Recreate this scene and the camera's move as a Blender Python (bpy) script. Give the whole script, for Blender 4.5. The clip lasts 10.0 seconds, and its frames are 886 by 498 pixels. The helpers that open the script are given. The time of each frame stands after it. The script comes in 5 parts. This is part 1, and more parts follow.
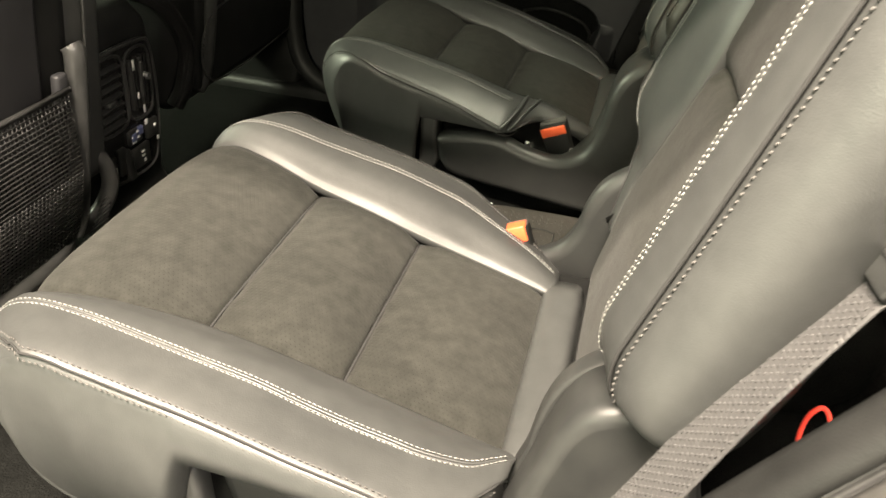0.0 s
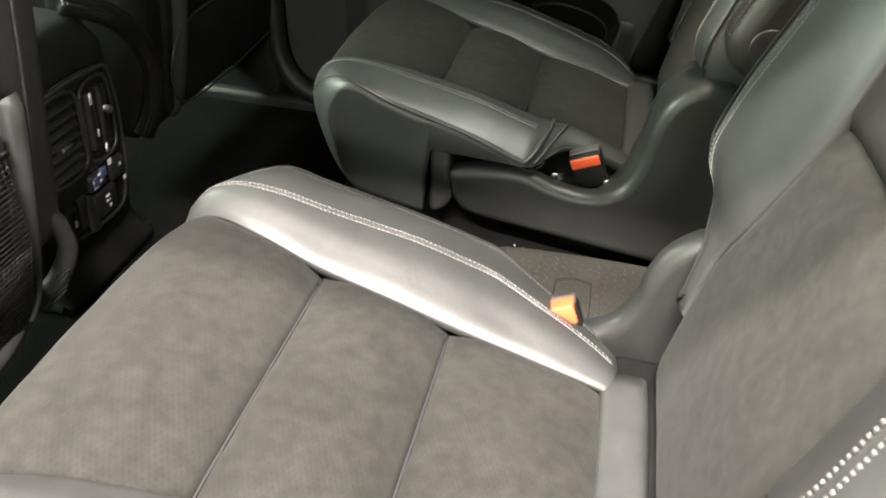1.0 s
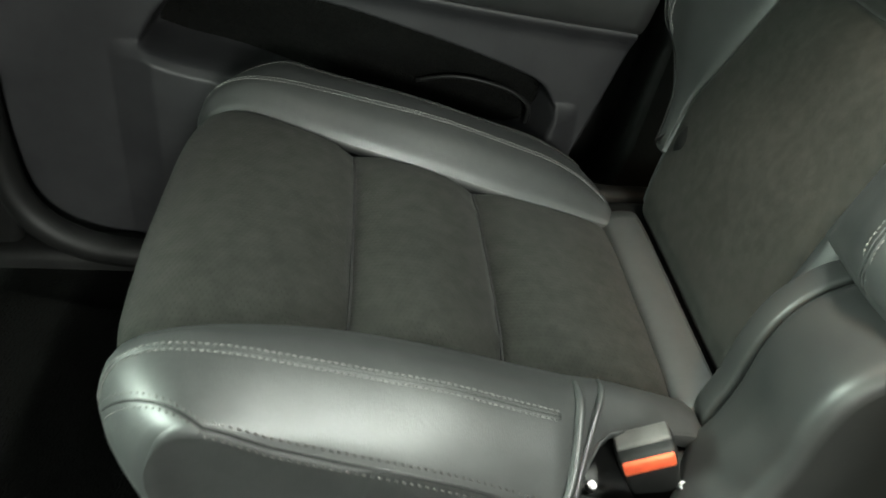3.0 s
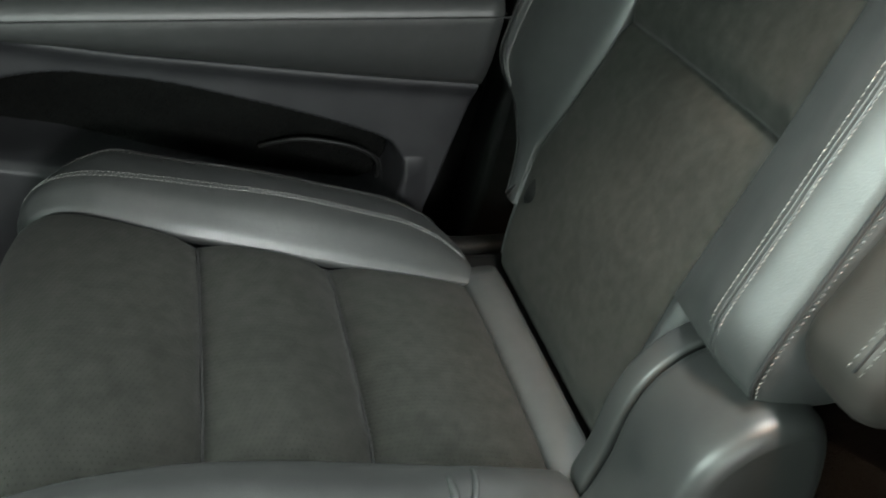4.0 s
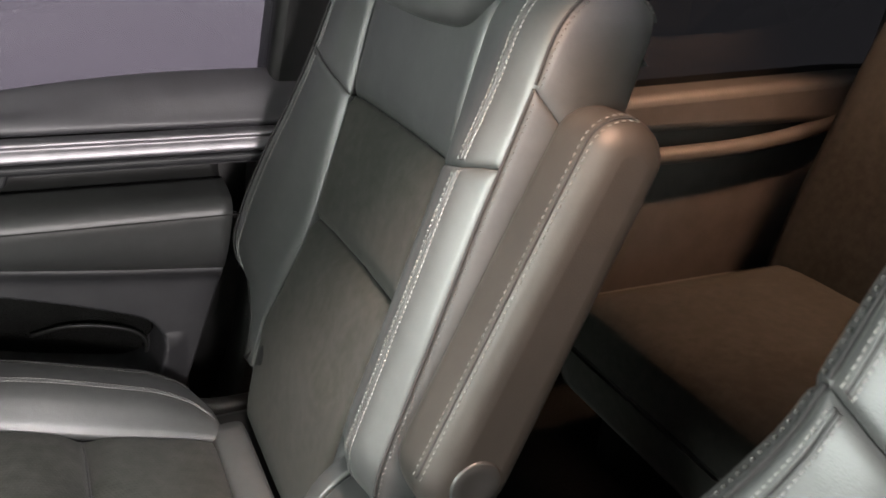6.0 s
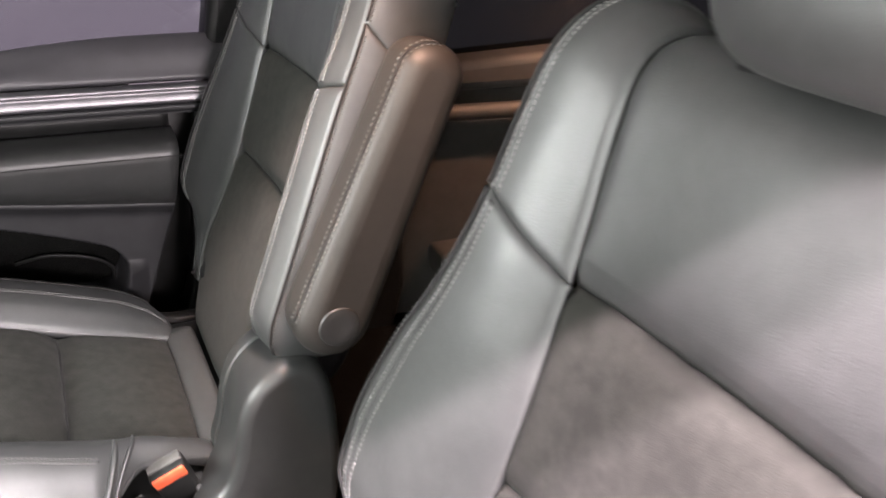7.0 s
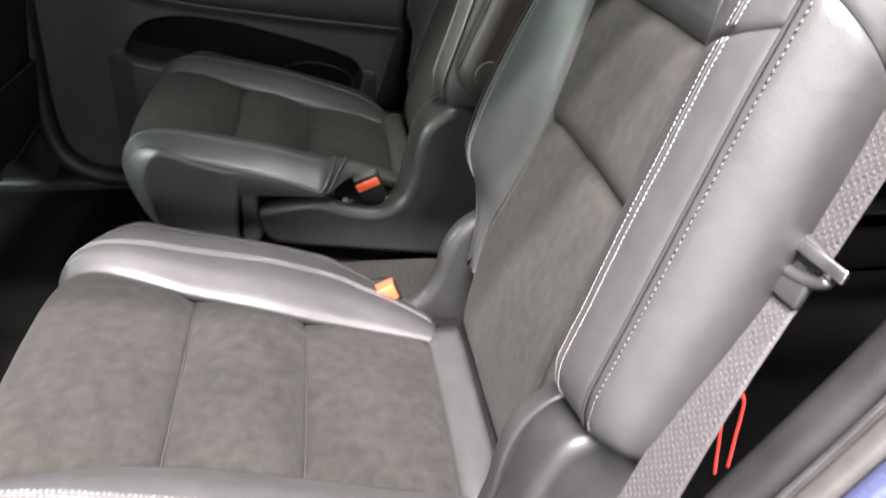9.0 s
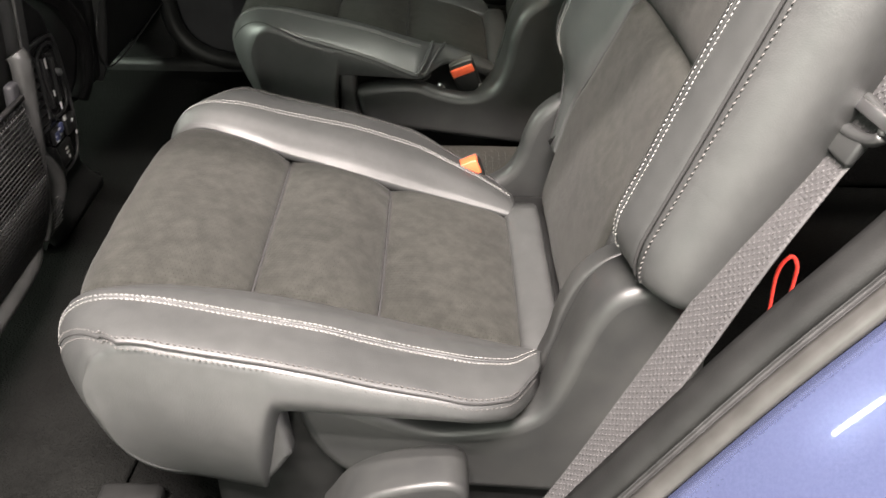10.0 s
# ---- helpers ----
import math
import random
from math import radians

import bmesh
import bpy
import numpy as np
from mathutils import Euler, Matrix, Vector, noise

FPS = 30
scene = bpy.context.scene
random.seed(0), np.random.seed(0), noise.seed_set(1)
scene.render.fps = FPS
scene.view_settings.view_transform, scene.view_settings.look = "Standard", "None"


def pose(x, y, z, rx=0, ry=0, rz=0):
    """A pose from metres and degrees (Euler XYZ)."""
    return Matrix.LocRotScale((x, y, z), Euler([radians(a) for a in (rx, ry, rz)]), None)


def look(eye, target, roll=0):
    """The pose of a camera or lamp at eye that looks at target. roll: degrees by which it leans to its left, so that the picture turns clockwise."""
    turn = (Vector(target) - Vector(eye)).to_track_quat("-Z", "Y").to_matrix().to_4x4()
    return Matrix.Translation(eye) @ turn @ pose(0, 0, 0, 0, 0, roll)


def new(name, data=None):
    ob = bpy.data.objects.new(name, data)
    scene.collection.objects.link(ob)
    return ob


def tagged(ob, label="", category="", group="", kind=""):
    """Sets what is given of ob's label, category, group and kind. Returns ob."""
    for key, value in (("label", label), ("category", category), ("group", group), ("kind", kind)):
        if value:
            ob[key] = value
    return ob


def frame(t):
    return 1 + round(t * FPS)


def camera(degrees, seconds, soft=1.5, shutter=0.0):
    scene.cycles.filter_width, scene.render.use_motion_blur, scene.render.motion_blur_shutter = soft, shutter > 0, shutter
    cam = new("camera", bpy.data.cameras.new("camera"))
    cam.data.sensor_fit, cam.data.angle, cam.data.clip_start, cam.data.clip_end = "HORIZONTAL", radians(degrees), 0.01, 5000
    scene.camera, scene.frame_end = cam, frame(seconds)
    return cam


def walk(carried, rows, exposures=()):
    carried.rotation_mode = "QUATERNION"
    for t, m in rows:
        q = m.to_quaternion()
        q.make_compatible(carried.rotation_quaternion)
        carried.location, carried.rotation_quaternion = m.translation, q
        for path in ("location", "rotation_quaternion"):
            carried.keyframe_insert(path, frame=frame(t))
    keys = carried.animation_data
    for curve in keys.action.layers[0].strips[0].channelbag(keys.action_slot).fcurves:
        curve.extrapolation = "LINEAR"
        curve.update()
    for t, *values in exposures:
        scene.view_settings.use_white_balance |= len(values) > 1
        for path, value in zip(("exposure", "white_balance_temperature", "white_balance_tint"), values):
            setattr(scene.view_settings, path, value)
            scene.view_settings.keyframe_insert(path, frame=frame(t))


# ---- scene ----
cam = camera(56.06, 10.0, soft=1.6, shutter=0.3)
# seconds, x, y, z, yaw, pitch, roll
PATH = [
    (0, 0.6019, -0.3595, 0.8756, 11.847, -31.126, 4.373),
    (0.5, 0.5509, -0.2906, 0.8788, 11.499, -33.338, 3.937),
    (1, 0.5083, -0.1635, 0.8795, 10.393, -33.304, 3.417),
    (1.5, 0.4646, -0.0274, 0.8790, 8.031, -33.390, 2.527),
    (2, 0.3889, 0.1369, 0.8973, 3.842, -34.373, 2.943),
    (2.2, 0.3489, 0.1937, 0.8801, 0.794, -33.566, 4.621),
    (3.3, 0.2910, 0.5182, 0.8389, -10.374, -35.784, 5.818),
    (3.5, 0.2947, 0.5254, 0.8456, -12.969, -35.377, 5.909),
    (4, 0.3168, 0.5180, 0.8823, -17.380, -34.198, 5.320),
    (4.5, 0.3320, 0.4858, 0.9464, -21.852, -30.274, 5.174),
    (5, 0.3548, 0.4426, 0.9858, -24.768, -25.104, 5.010),
    (5.5, 0.3920, 0.3842, 0.9995, -26.091, -23.653, 5.019),
    (5.7, 0.4051, 0.3595, 1.0090, -26.543, -23.620, 5.050),
    (6.8, 0.4217, 0.1310, 1.0179, -27.178, -25.175, 2.772),
    (7, 0.4394, 0.0511, 1.0242, -26.741, -24.859, 2.790),
    (7.5, 0.4597, -0.1033, 1.0476, -25.940, -24.846, 2.601),
    (8, 0.4369, -0.1837, 1.0339, -22.600, -24.689, 1.683),
    (8.5, 0.4218, -0.2876, 0.9836, -16.054, -24.897, 2.150),
    (9, 0.4404, -0.3993, 0.9512, -8.921, -29.036, 1.907),
    (9.5, 0.4562, -0.4623, 0.9257, -3.883, -32.251, 1.446),
    (10, 0.4638, -0.4729, 0.9262, -0.778, -34.682, 1.278),
]


def shot(x, y, z, yaw, pitch, roll):
    a, b = radians(yaw), radians(pitch)
    ahead = Vector((-math.sin(a) * math.cos(b), math.cos(a) * math.cos(b), math.sin(b)))
    eye = Vector((x, y, z))
    return look(eye, eye + ahead, roll)


EXPOSURES = [(0.0, 1.17, 8400, 8), (0.5, 1.3, 7400, 7), (1.0, 1.46, 7100, 10), (1.5, 1.73, 7100, 11), (2.0, 2.2, 7050, 9), (3.5, 2.15, 6450, 6), (4.0, 2.14, 6350, 11), (4.5, 2.2, 6750, 21), (5.0, 2.35, 6600, 23), (5.5, 2.48, 6750, 23), (7.0, 2.62, 6750, 32), (7.5, 2.26, 6700, 30), (8.0, 1.66, 6650, 27), (8.5, 1.5, 6600, 22), (9.0, 1.4, 6600, 19), (10.0, 1.07, 7050, 14)]
walk(cam, [(r[0], shot(*r[1:])) for r in PATH], EXPOSURES)

# ---- light ----
world = bpy.data.worlds.new("garage_light")
scene.world = world
world.use_nodes = True
bg = world.node_tree.nodes["Background"]
bg.inputs[0].default_value, bg.inputs[1].default_value = (0.80, 1.0, 0.88, 1), 0.04


def area_lamp(name, at, aim, sx, sy, watts, colour):
    data = bpy.data.lights.new(name, "AREA")
    data.shape, data.size, data.size_y, data.energy, data.color = "RECTANGLE", sx, sy, watts, colour
    ob = new(name, data)
    ob.matrix_world = look(at, aim)
    return ob


for tube_y, watts in ((-0.62, 92), (-0.86, 100), (-1.08, 110)):
    area_lamp("garage_lamp", (0.30, tube_y, 2.49), (0.30, tube_y + 1.0, 0.50), 1.2, 0.05, watts, (1.0, 0.95, 0.945))
# Side and front: low fill lamps added to brighten the cabin, no known source.
area_lamp("garage_lamp_side", (0.72, -3.6, 1.85), (0.60, 1.0, 0.65), 0.7, 0.5, 46, (0.96, 1.0, 0.95))
area_lamp("garage_lamp_front", (-2.3, -3.3, 1.65), (0.65, 0.95, 0.75), 1.6, 0.8, 45, (0.80, 1.0, 0.88))
area_lamp("windscreen_light", (-1.27, 0.69, 1.17), (0.60, 0.72, 0.75), 1.25, 0.26, 27, (0.82, 1.0, 0.90))
area_lamp("garage_lamp_rear", (3.2, -2.7, 1.95), (0.5, 1.3, 0.65), 1.2, 0.4, 48, (1.0, 0.96, 1.0))
dome = bpy.data.lights.new("dome_lamp", "SPOT")
dome.energy, dome.color, dome.spot_size, dome.spot_blend, dome.shadow_soft_size = 9.0, (1.0, 0.66, 0.44), radians(35), 0.8, 0.03
new("dome_lamp", dome).matrix_world = look((0.66, 0.56, 1.28), (0.720, 0.830, 0.70))
# Unseen spot added under the roof to light the far cushion from above.
overhead = bpy.data.lights.new("reading_lamp", "SPOT")
overhead.energy, overhead.color, overhead.spot_size, overhead.spot_blend, overhead.shadow_soft_size = 15.0, (0.93, 1.0, 0.94), radians(52), 0.7, 0.04
new("reading_lamp", overhead).matrix_world = look((0.655, 0.80, 1.285), (0.40, 0.93, 0.42))
rear_dome = bpy.data.lights.new("dome_lamp_rear", "SPOT")
rear_dome.energy, rear_dome.color, rear_dome.spot_size, rear_dome.spot_blend, rear_dome.shadow_soft_size = 10.0, (1.0, 0.62, 0.36), radians(72), 0.9, 0.03
new("dome_lamp_rear", rear_dome).matrix_world = look((1.60, 1.05, 1.28), (1.42, 1.20, 0.55))


# ---- materials ----
def material(name, colour, rough=0.5, metal=0.0, spec=0.5, coat=0.0, sheen=0.0):
    m = bpy.data.materials.new(name)
    m.use_nodes = True
    b = m.node_tree.nodes["Principled BSDF"]
    b.inputs["Base Color"].default_value = (*colour, 1)
    b.inputs["Roughness"].default_value = rough
    b.inputs["Metallic"].default_value = metal
    b.inputs["Specular IOR Level"].default_value = spec
    b.inputs["Coat Weight"].default_value = coat
    b.inputs["Sheen Weight"].default_value = sheen
    return m


def node(m, kind, **values):
    n = m.node_tree.nodes.new(kind)
    for key, value in values.items():
        n.inputs[key.replace("_", " ")].default_value = value
    return n


def wire(m, a, out, b, into):
    m.node_tree.links.new(a.outputs[out], b.inputs[into])


def mottled(m, c0, c1, scale, detail=4.0, lo=0.35, hi=0.65, second=None, swirl=0.0):
    """Base colour between two tones, by noise at one or two scales."""
    b = m.node_tree.nodes["Principled BSDF"]
    co = m.node_tree.nodes.new("ShaderNodeTexCoord")
    n = node(m, "ShaderNodeTexNoise", Scale=scale, Detail=detail, Roughness=0.6, Distortion=swirl)
    wire(m, co, "Object", n, "Vector")
    ramp = m.node_tree.nodes.new("ShaderNodeValToRGB")
    ramp.color_ramp.elements[0].position, ramp.color_ramp.elements[1].position = lo, hi
    ramp.color_ramp.elements[0].color, ramp.color_ramp.elements[1].color = (*c0, 1), (*c1, 1)
    source = (n, "Fac")
    if second:
        n2 = node(m, "ShaderNodeTexNoise", Scale=second, Detail=3.0, Roughness=0.6)
        wire(m, co, "Object", n2, "Vector")
        mix = m.node_tree.nodes.new("ShaderNodeMath")
        mix.operation = "MULTIPLY_ADD"
        mix.inputs[1].default_value = 0.5
        wire(m, n2, "Fac", mix, 0)
        half = m.node_tree.nodes.new("ShaderNodeMath")
        half.operation = "MULTIPLY"
        half.inputs[1].default_value = 0.5
        wire(m, n, "Fac", half, 0)
        wire(m, half, 0, mix, 2)
        source = (mix, 0)
    wire(m, source[0], source[1], ramp, "Fac")
    wire(m, ramp, "Color", b, "Base Color")
    return m


def bumped(m, height_node, out, strength, distance):
    b = m.node_tree.nodes["Principled BSDF"]
    bump = node(m, "ShaderNodeBump", Strength=strength, Distance=distance)
    old = [l for l in m.node_tree.links if l.to_socket == b.inputs["Normal"]]
    if old:
        wire(m, old[0].from_node, "Normal", bump, "Normal")
    wire(m, height_node, out, bump, "Height")
    wire(m, bump, "Normal", b, "Normal")
    return m


def grained(m, scale, strength=0.3, distance=0.0006, wrinkle=0.0):
    """Leather or moulded grain: small cells, with soft wrinkles."""
    co = m.node_tree.nodes.new("ShaderNodeTexCoord")
    v = node(m, "ShaderNodeTexVoronoi", Scale=scale)
    v.feature = "SMOOTH_F1"
    wire(m, co, "Object", v, "Vector")
    bumped(m, v, "Distance", strength, distance)
    if wrinkle:
        n = node(m, "ShaderNodeTexNoise", Scale=38.0, Detail=3.0, Roughness=0.55, Distortion=0.8)
        wire(m, co, "Object", n, "Vector")
        bumped(m, n, "Fac", wrinkle, 0.004)
    return m


def dotted(m, pitch, radius, strength, distance, plane="XY", skew=0.5, dark=0.0):
    """A staggered field of small holes, as in perforated suede."""
    co = m.node_tree.nodes.new("ShaderNodeTexCoord")
    sep = m.node_tree.nodes.new("ShaderNodeSeparateXYZ")
    wire(m, co, "Object", sep, "Vector")

    def calc(op, a, b=0.0, c=0.0):
        n = m.node_tree.nodes.new("ShaderNodeMath")
        n.operation = op
        for i, q in enumerate((a, b, c)):
            if isinstance(q, tuple):
                wire(m, q[0], q[1], n, i)
            else:
                n.inputs[i].default_value = q
        return (n, 0)

    p = calc("MULTIPLY", (sep, plane[0]), 1 / pitch)
    q = calc("MULTIPLY", (sep, plane[1]), 1 / pitch)
    row = calc("FLOOR", q)
    p = calc("ADD", p, calc("MULTIPLY", row, skew))
    fp = calc("SUBTRACT", calc("FRACT", p), 0.5)
    fq = calc("SUBTRACT", calc("FRACT", q), 0.5)
    d = calc("SQRT", calc("ADD", calc("MULTIPLY", fp, fp), calc("MULTIPLY", fq, fq)))
    hole = calc("SMOOTH_MIN", calc("DIVIDE", d, radius / pitch), 1.0, 0.2)
    bumped(m, hole[0], hole[1], strength, distance)
    if dark:
        b = m.node_tree.nodes["Principled BSDF"]
        old = [l for l in m.node_tree.links if l.to_socket == b.inputs["Base Color"]][0]
        depth = calc("MULTIPLY_ADD", hole, dark, 1.0 - dark)
        tone = m.node_tree.nodes.new("ShaderNodeVectorMath")
        tone.operation = "MULTIPLY"
        wire(m, old.from_node, old.from_socket.name, tone, 0)
        wire(m, depth[0], depth[1], tone, 1)
        wire(m, tone, "Vector", b, "Base Color")
    return m


LEATHER = grained(mottled(material("leather", (0.07,) * 3, 0.47, spec=0.72), (0.0228, 0.0238, 0.0236), (0.0345, 0.0356, 0.035), 9, second=60), 900, 0.20, 0.0005, 0.085)
SUEDE = material("suede", (0.05,) * 3, 0.95, spec=0.12, sheen=0.03)
mottled(SUEDE, (0.0136, 0.0138, 0.0121), (0.0236, 0.0236, 0.0209), 3.2, 3, 0.39, 0.61, second=70, swirl=0.7)
grained(SUEDE, 1400, 0.35, 0.0005)
PERFORATED = material("perforated_suede", (0.05,) * 3, 0.95, spec=0.12, sheen=0.03)
mottled(PERFORATED, (0.0136, 0.0138, 0.0121), (0.0236, 0.0236, 0.0209), 3.2, 3, 0.39, 0.61, second=70, swirl=0.7)
dotted(PERFORATED, 0.0044, 0.0012, 0.5, 0.0008, dark=0.3)
PLASTIC = grained(mottled(material("moulded_plastic", (0.06,) * 3, 0.43, spec=0.48), (0.0165, 0.0172, 0.0172), (0.0228, 0.0235, 0.0228), 30), 1100, 0.18, 0.0004)
SOFT_BLACK = grained(mottled(material("soft_black_trim", (0.03,) * 3, 0.5, spec=0.25), (0.0065, 0.0067, 0.0066), (0.0120, 0.0122, 0.0120), 24), 800, 0.25, 0.0005)
DOOR_TRIM = grained(mottled(material("door_trim", (0.05,) * 3, 0.48, spec=0.32), (0.018, 0.018, 0.0198), (0.026, 0.026, 0.028), 18), 700, 0.25, 0.0005)
# Door trim again, made paler to carry the sheen on its upper part.
DOOR_TOP_SHEEN = grained(mottled(material("door_top_sheen", (0.05,) * 3, 0.45, spec=0.45), (0.042, 0.040, 0.044), (0.052, 0.050, 0.055), 18), 700, 0.25, 0.0005)
SATIN_PLASTIC = mottled(material("satin_grey_plastic", (0.1,) * 3, 0.30, spec=0.6), (0.022, 0.0225, 0.022), (0.034, 0.0345, 0.034), 40)
GLOSS = material("gloss_black", (0.012,) * 3, 0.12, spec=0.5)
CHROME = material("brushed_metal", (0.62, 0.61, 0.62), 0.28, metal=1.0)
SATIN = mottled(material("satin_decor", (0.5,) * 3, 0.52, metal=1.0), (0.27, 0.26, 0.275), (0.33, 0.315, 0.335), 60)
THREAD = mottled(material("thread", (0.6,) * 3, 0.75), (0.15, 0.15, 0.145), (0.24, 0.235, 0.225), 300)
MID_THREAD = mottled(material("grey_thread", (0.2,) * 3, 0.75), (0.10, 0.10, 0.096), (0.16, 0.156, 0.148), 300)
DARK_THREAD = mottled(material("dark_thread", (0.2,) * 3, 0.75), (0.040, 0.038, 0.036), (0.070, 0.066, 0.063), 300)
# Near-black, so that thin tubes give seam and slot grooves their shade.
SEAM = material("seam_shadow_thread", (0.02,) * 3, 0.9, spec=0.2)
BUCKLE_GREY = mottled(material("buckle_grey", (0.1,) * 3, 0.4), (0.055, 0.053, 0.05), (0.08, 0.077, 0.074), 60)
RED = mottled(material("red_button", (0.75, 0.10, 0.04), 0.35), (0.72, 0.09, 0.035), (0.82, 0.13, 0.05), 60)
CORD = mottled(material("red_cord", (0.7, 0.03, 0.02), 0.8), (0.55, 0.02, 0.015), (0.8, 0.05, 0.03), 500)
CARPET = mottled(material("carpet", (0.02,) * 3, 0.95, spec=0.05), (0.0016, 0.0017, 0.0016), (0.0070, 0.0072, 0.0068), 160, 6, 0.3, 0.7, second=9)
grained(CARPET, 420, 0.8, 0.003)
BLUE_KEY = mottled(material("blue_grey_key", (0.1, 0.12, 0.25), 0.35), (0.07, 0.085, 0.18), (0.10, 0.12, 0.24), 80)
RUBBER = mottled(material("rubber", (0.02,) * 3, 0.6, spec=0.4), (0.016, 0.016, 0.016), (0.028, 0.028, 0.028), 40)
SEAL = mottled(material("grey_seal", (0.05,) * 3, 0.42, spec=0.5), (0.026, 0.0255, 0.024), (0.036, 0.035, 0.0335), 50)
PRINT = material("white_print", (0.75, 0.76, 0.74), 0.5)
# Armrest cover: dim warm light is put into this dark brown colour.
ARM_SHADED = grained(mottled(material("shaded_brown_arm", (0.03,) * 3, 0.52, spec=0.4), (0.0165, 0.0146, 0.0127), (0.024, 0.0212, 0.0184), 14, second=60), 900, 0.2, 0.0005, 0.03)
MAT_DOTS = dotted(mottled(material("dimpled_console_mat", (0.06,) * 3, 0.45), (0.024, 0.0215, 0.019), (0.036, 0.032, 0.028), 25), 0.011, 0.0016, 0.9, 0.0012)
HEADLINER = mottled(material("headliner", (0.45,) * 3, 0.9), (0.54, 0.54, 0.52), (0.62, 0.62, 0.60), 90)
PAINT = mottled(material("blue_paint", (0.10, 0.15, 0.42), 0.24, metal=0.6, coat=1.0), (0.080, 0.096, 0.185), (0.095, 0.113, 0.208), 420)
FAR_TRIM = grained(mottled(material("quarter_trim", (0.09,) * 3, 0.6), (0.040, 0.036, 0.033), (0.055, 0.050, 0.046), 20), 700, 0.25, 0.0005)
GLASS = bpy.data.materials.new("tinted_glass")
GLASS.use_nodes = True
GLASS.node_tree.nodes.remove(GLASS.node_tree.nodes["Principled BSDF"])
clear = node(GLASS, "ShaderNodeBsdfTransparent", Color=(0.62, 0.62, 0.65, 1))
gloss = node(GLASS, "ShaderNodeBsdfGlossy", Roughness=0.03)
blend = node(GLASS, "ShaderNodeMixShader", Fac=0.07)
wire(GLASS, clear, "BSDF", blend, 1), wire(GLASS, gloss, "BSDF", blend, 2)
wire(GLASS, blend, "Shader", GLASS.node_tree.nodes["Material Output"], "Surface")
DARK_GLASS = GLASS.copy()
DARK_GLASS.name = "privacy_glass"
[n for n in DARK_GLASS.node_tree.nodes if n.type == "BSDF_TRANSPARENT"][0].inputs["Color"].default_value = (0.16, 0.17, 0.17, 1)
WEBBING = mottled(material("belt_webbing", (0.08,) * 3, 0.7, sheen=0.1), (0.017, 0.0165, 0.017), (0.025, 0.024, 0.0245), 200)
dotted(WEBBING, 0.0036, 0.0012, 0.6, 0.0006, plane="XZ")
BELT_DASH = mottled(material("webbing_fleck", (0.2,) * 3, 0.7), (0.036, 0.035, 0.036), (0.056, 0.054, 0.055), 200)


# ---- mesh helpers ----
from mathutils import geometry


def part(name, bm, mat, parent=None, label=""):
    me = bpy.data.meshes.new(name)
    bm.normal_update()
    bm.to_mesh(me)
    bm.free()
    for p in me.polygons:
        p.use_smooth = True
    me.materials.append(mat)
    ob = new(name, me)
    if parent:
        ob.parent = parent
    if label:
        ob["label"] = label
    return ob


def thing(name, at, label, category, group="", kind=""):
    ob = new(name)
    ob.location = at
    ob.empty_display_size = 0.05
    return tagged(ob, label, category, group, kind)


def smooth1(xs, ys):
    """Monotone cubic through the given values."""
    xs, ys = np.asarray(xs, float), np.asarray(ys, float)
    h, d = np.diff(xs), np.diff(ys) / np.diff(xs)
    m = np.zeros(len(xs))
    m[0], m[-1] = d[0], d[-1]
    for i in range(1, len(xs) - 1):
        if d[i - 1] * d[i] > 0:
            w1, w2 = 2 * h[i] + h[i - 1], h[i] + 2 * h[i - 1]
            m[i] = (w1 + w2) / (w1 / d[i - 1] + w2 / d[i])

    def f(x):
        x = min(max(x, xs[0]), xs[-1])
        i = int(min(max(np.searchsorted(xs, x) - 1, 0), len(xs) - 2))
        t = (x - xs[i]) / h[i]
        return float((1 + 2 * t) * (1 - t) ** 2 * ys[i] + t * (1 - t) ** 2 * h[i] * m[i] + t * t * (3 - 2 * t) * ys[i + 1] + t * t * (t - 1) * h[i] * m[i + 1])

    return f


def rounded(points, n, closed=False):
    """Catmull-Rom resampling of 2D or 3D points."""
    p = [np.asarray(q, float) for q in points]
    k = len(p)
    out = []
    spans = k if closed else k - 1
    for i in range(spans):
        if closed:
            a, b, c, d = p[i - 1], p[i], p[(i + 1) % k], p[(i + 2) % k]
        else:
            a, b, c, d = p[max(i - 1, 0)], p[i], p[i + 1], p[min(i + 2, k - 1)]
        for j in range(n):
            t = j / n
            out.append(0.5 * (2 * b + (c - a) * t + (2 * a - 5 * b + 4 * c - d) * t * t + (3 * b - a - 3 * c + d) * t ** 3))
    if not closed:
        out.append(p[-1])
    return out


class Profile:
    """A smooth line in x and z, run by its length from 0 to 1."""

    def __init__(self, points):
        q = np.array(rounded(points, 14))
        s = np.r_[0, np.cumsum(np.linalg.norm(np.diff(q, axis=0), axis=1))]
        self.q, self.s, self.length = q, s / s[-1], s[-1]

    def at(self, v):
        return np.array([np.interp(v, self.s, self.q[:, i]) for i in (0, 1)])

    def normal(self, v):
        e = 0.004
        d = self.at(min(v + e, 1)) - self.at(max(v - e, 0))
        d /= np.linalg.norm(d) + 1e-12
        return np.array([-d[1], d[0]])

    def where(self, axis, value, lo=0.0, hi=1.0):
        v = np.linspace(lo, hi, 1200)
        w = np.array([self.at(t)[axis] for t in v])
        return float(v[np.abs(w - value).argmin()])


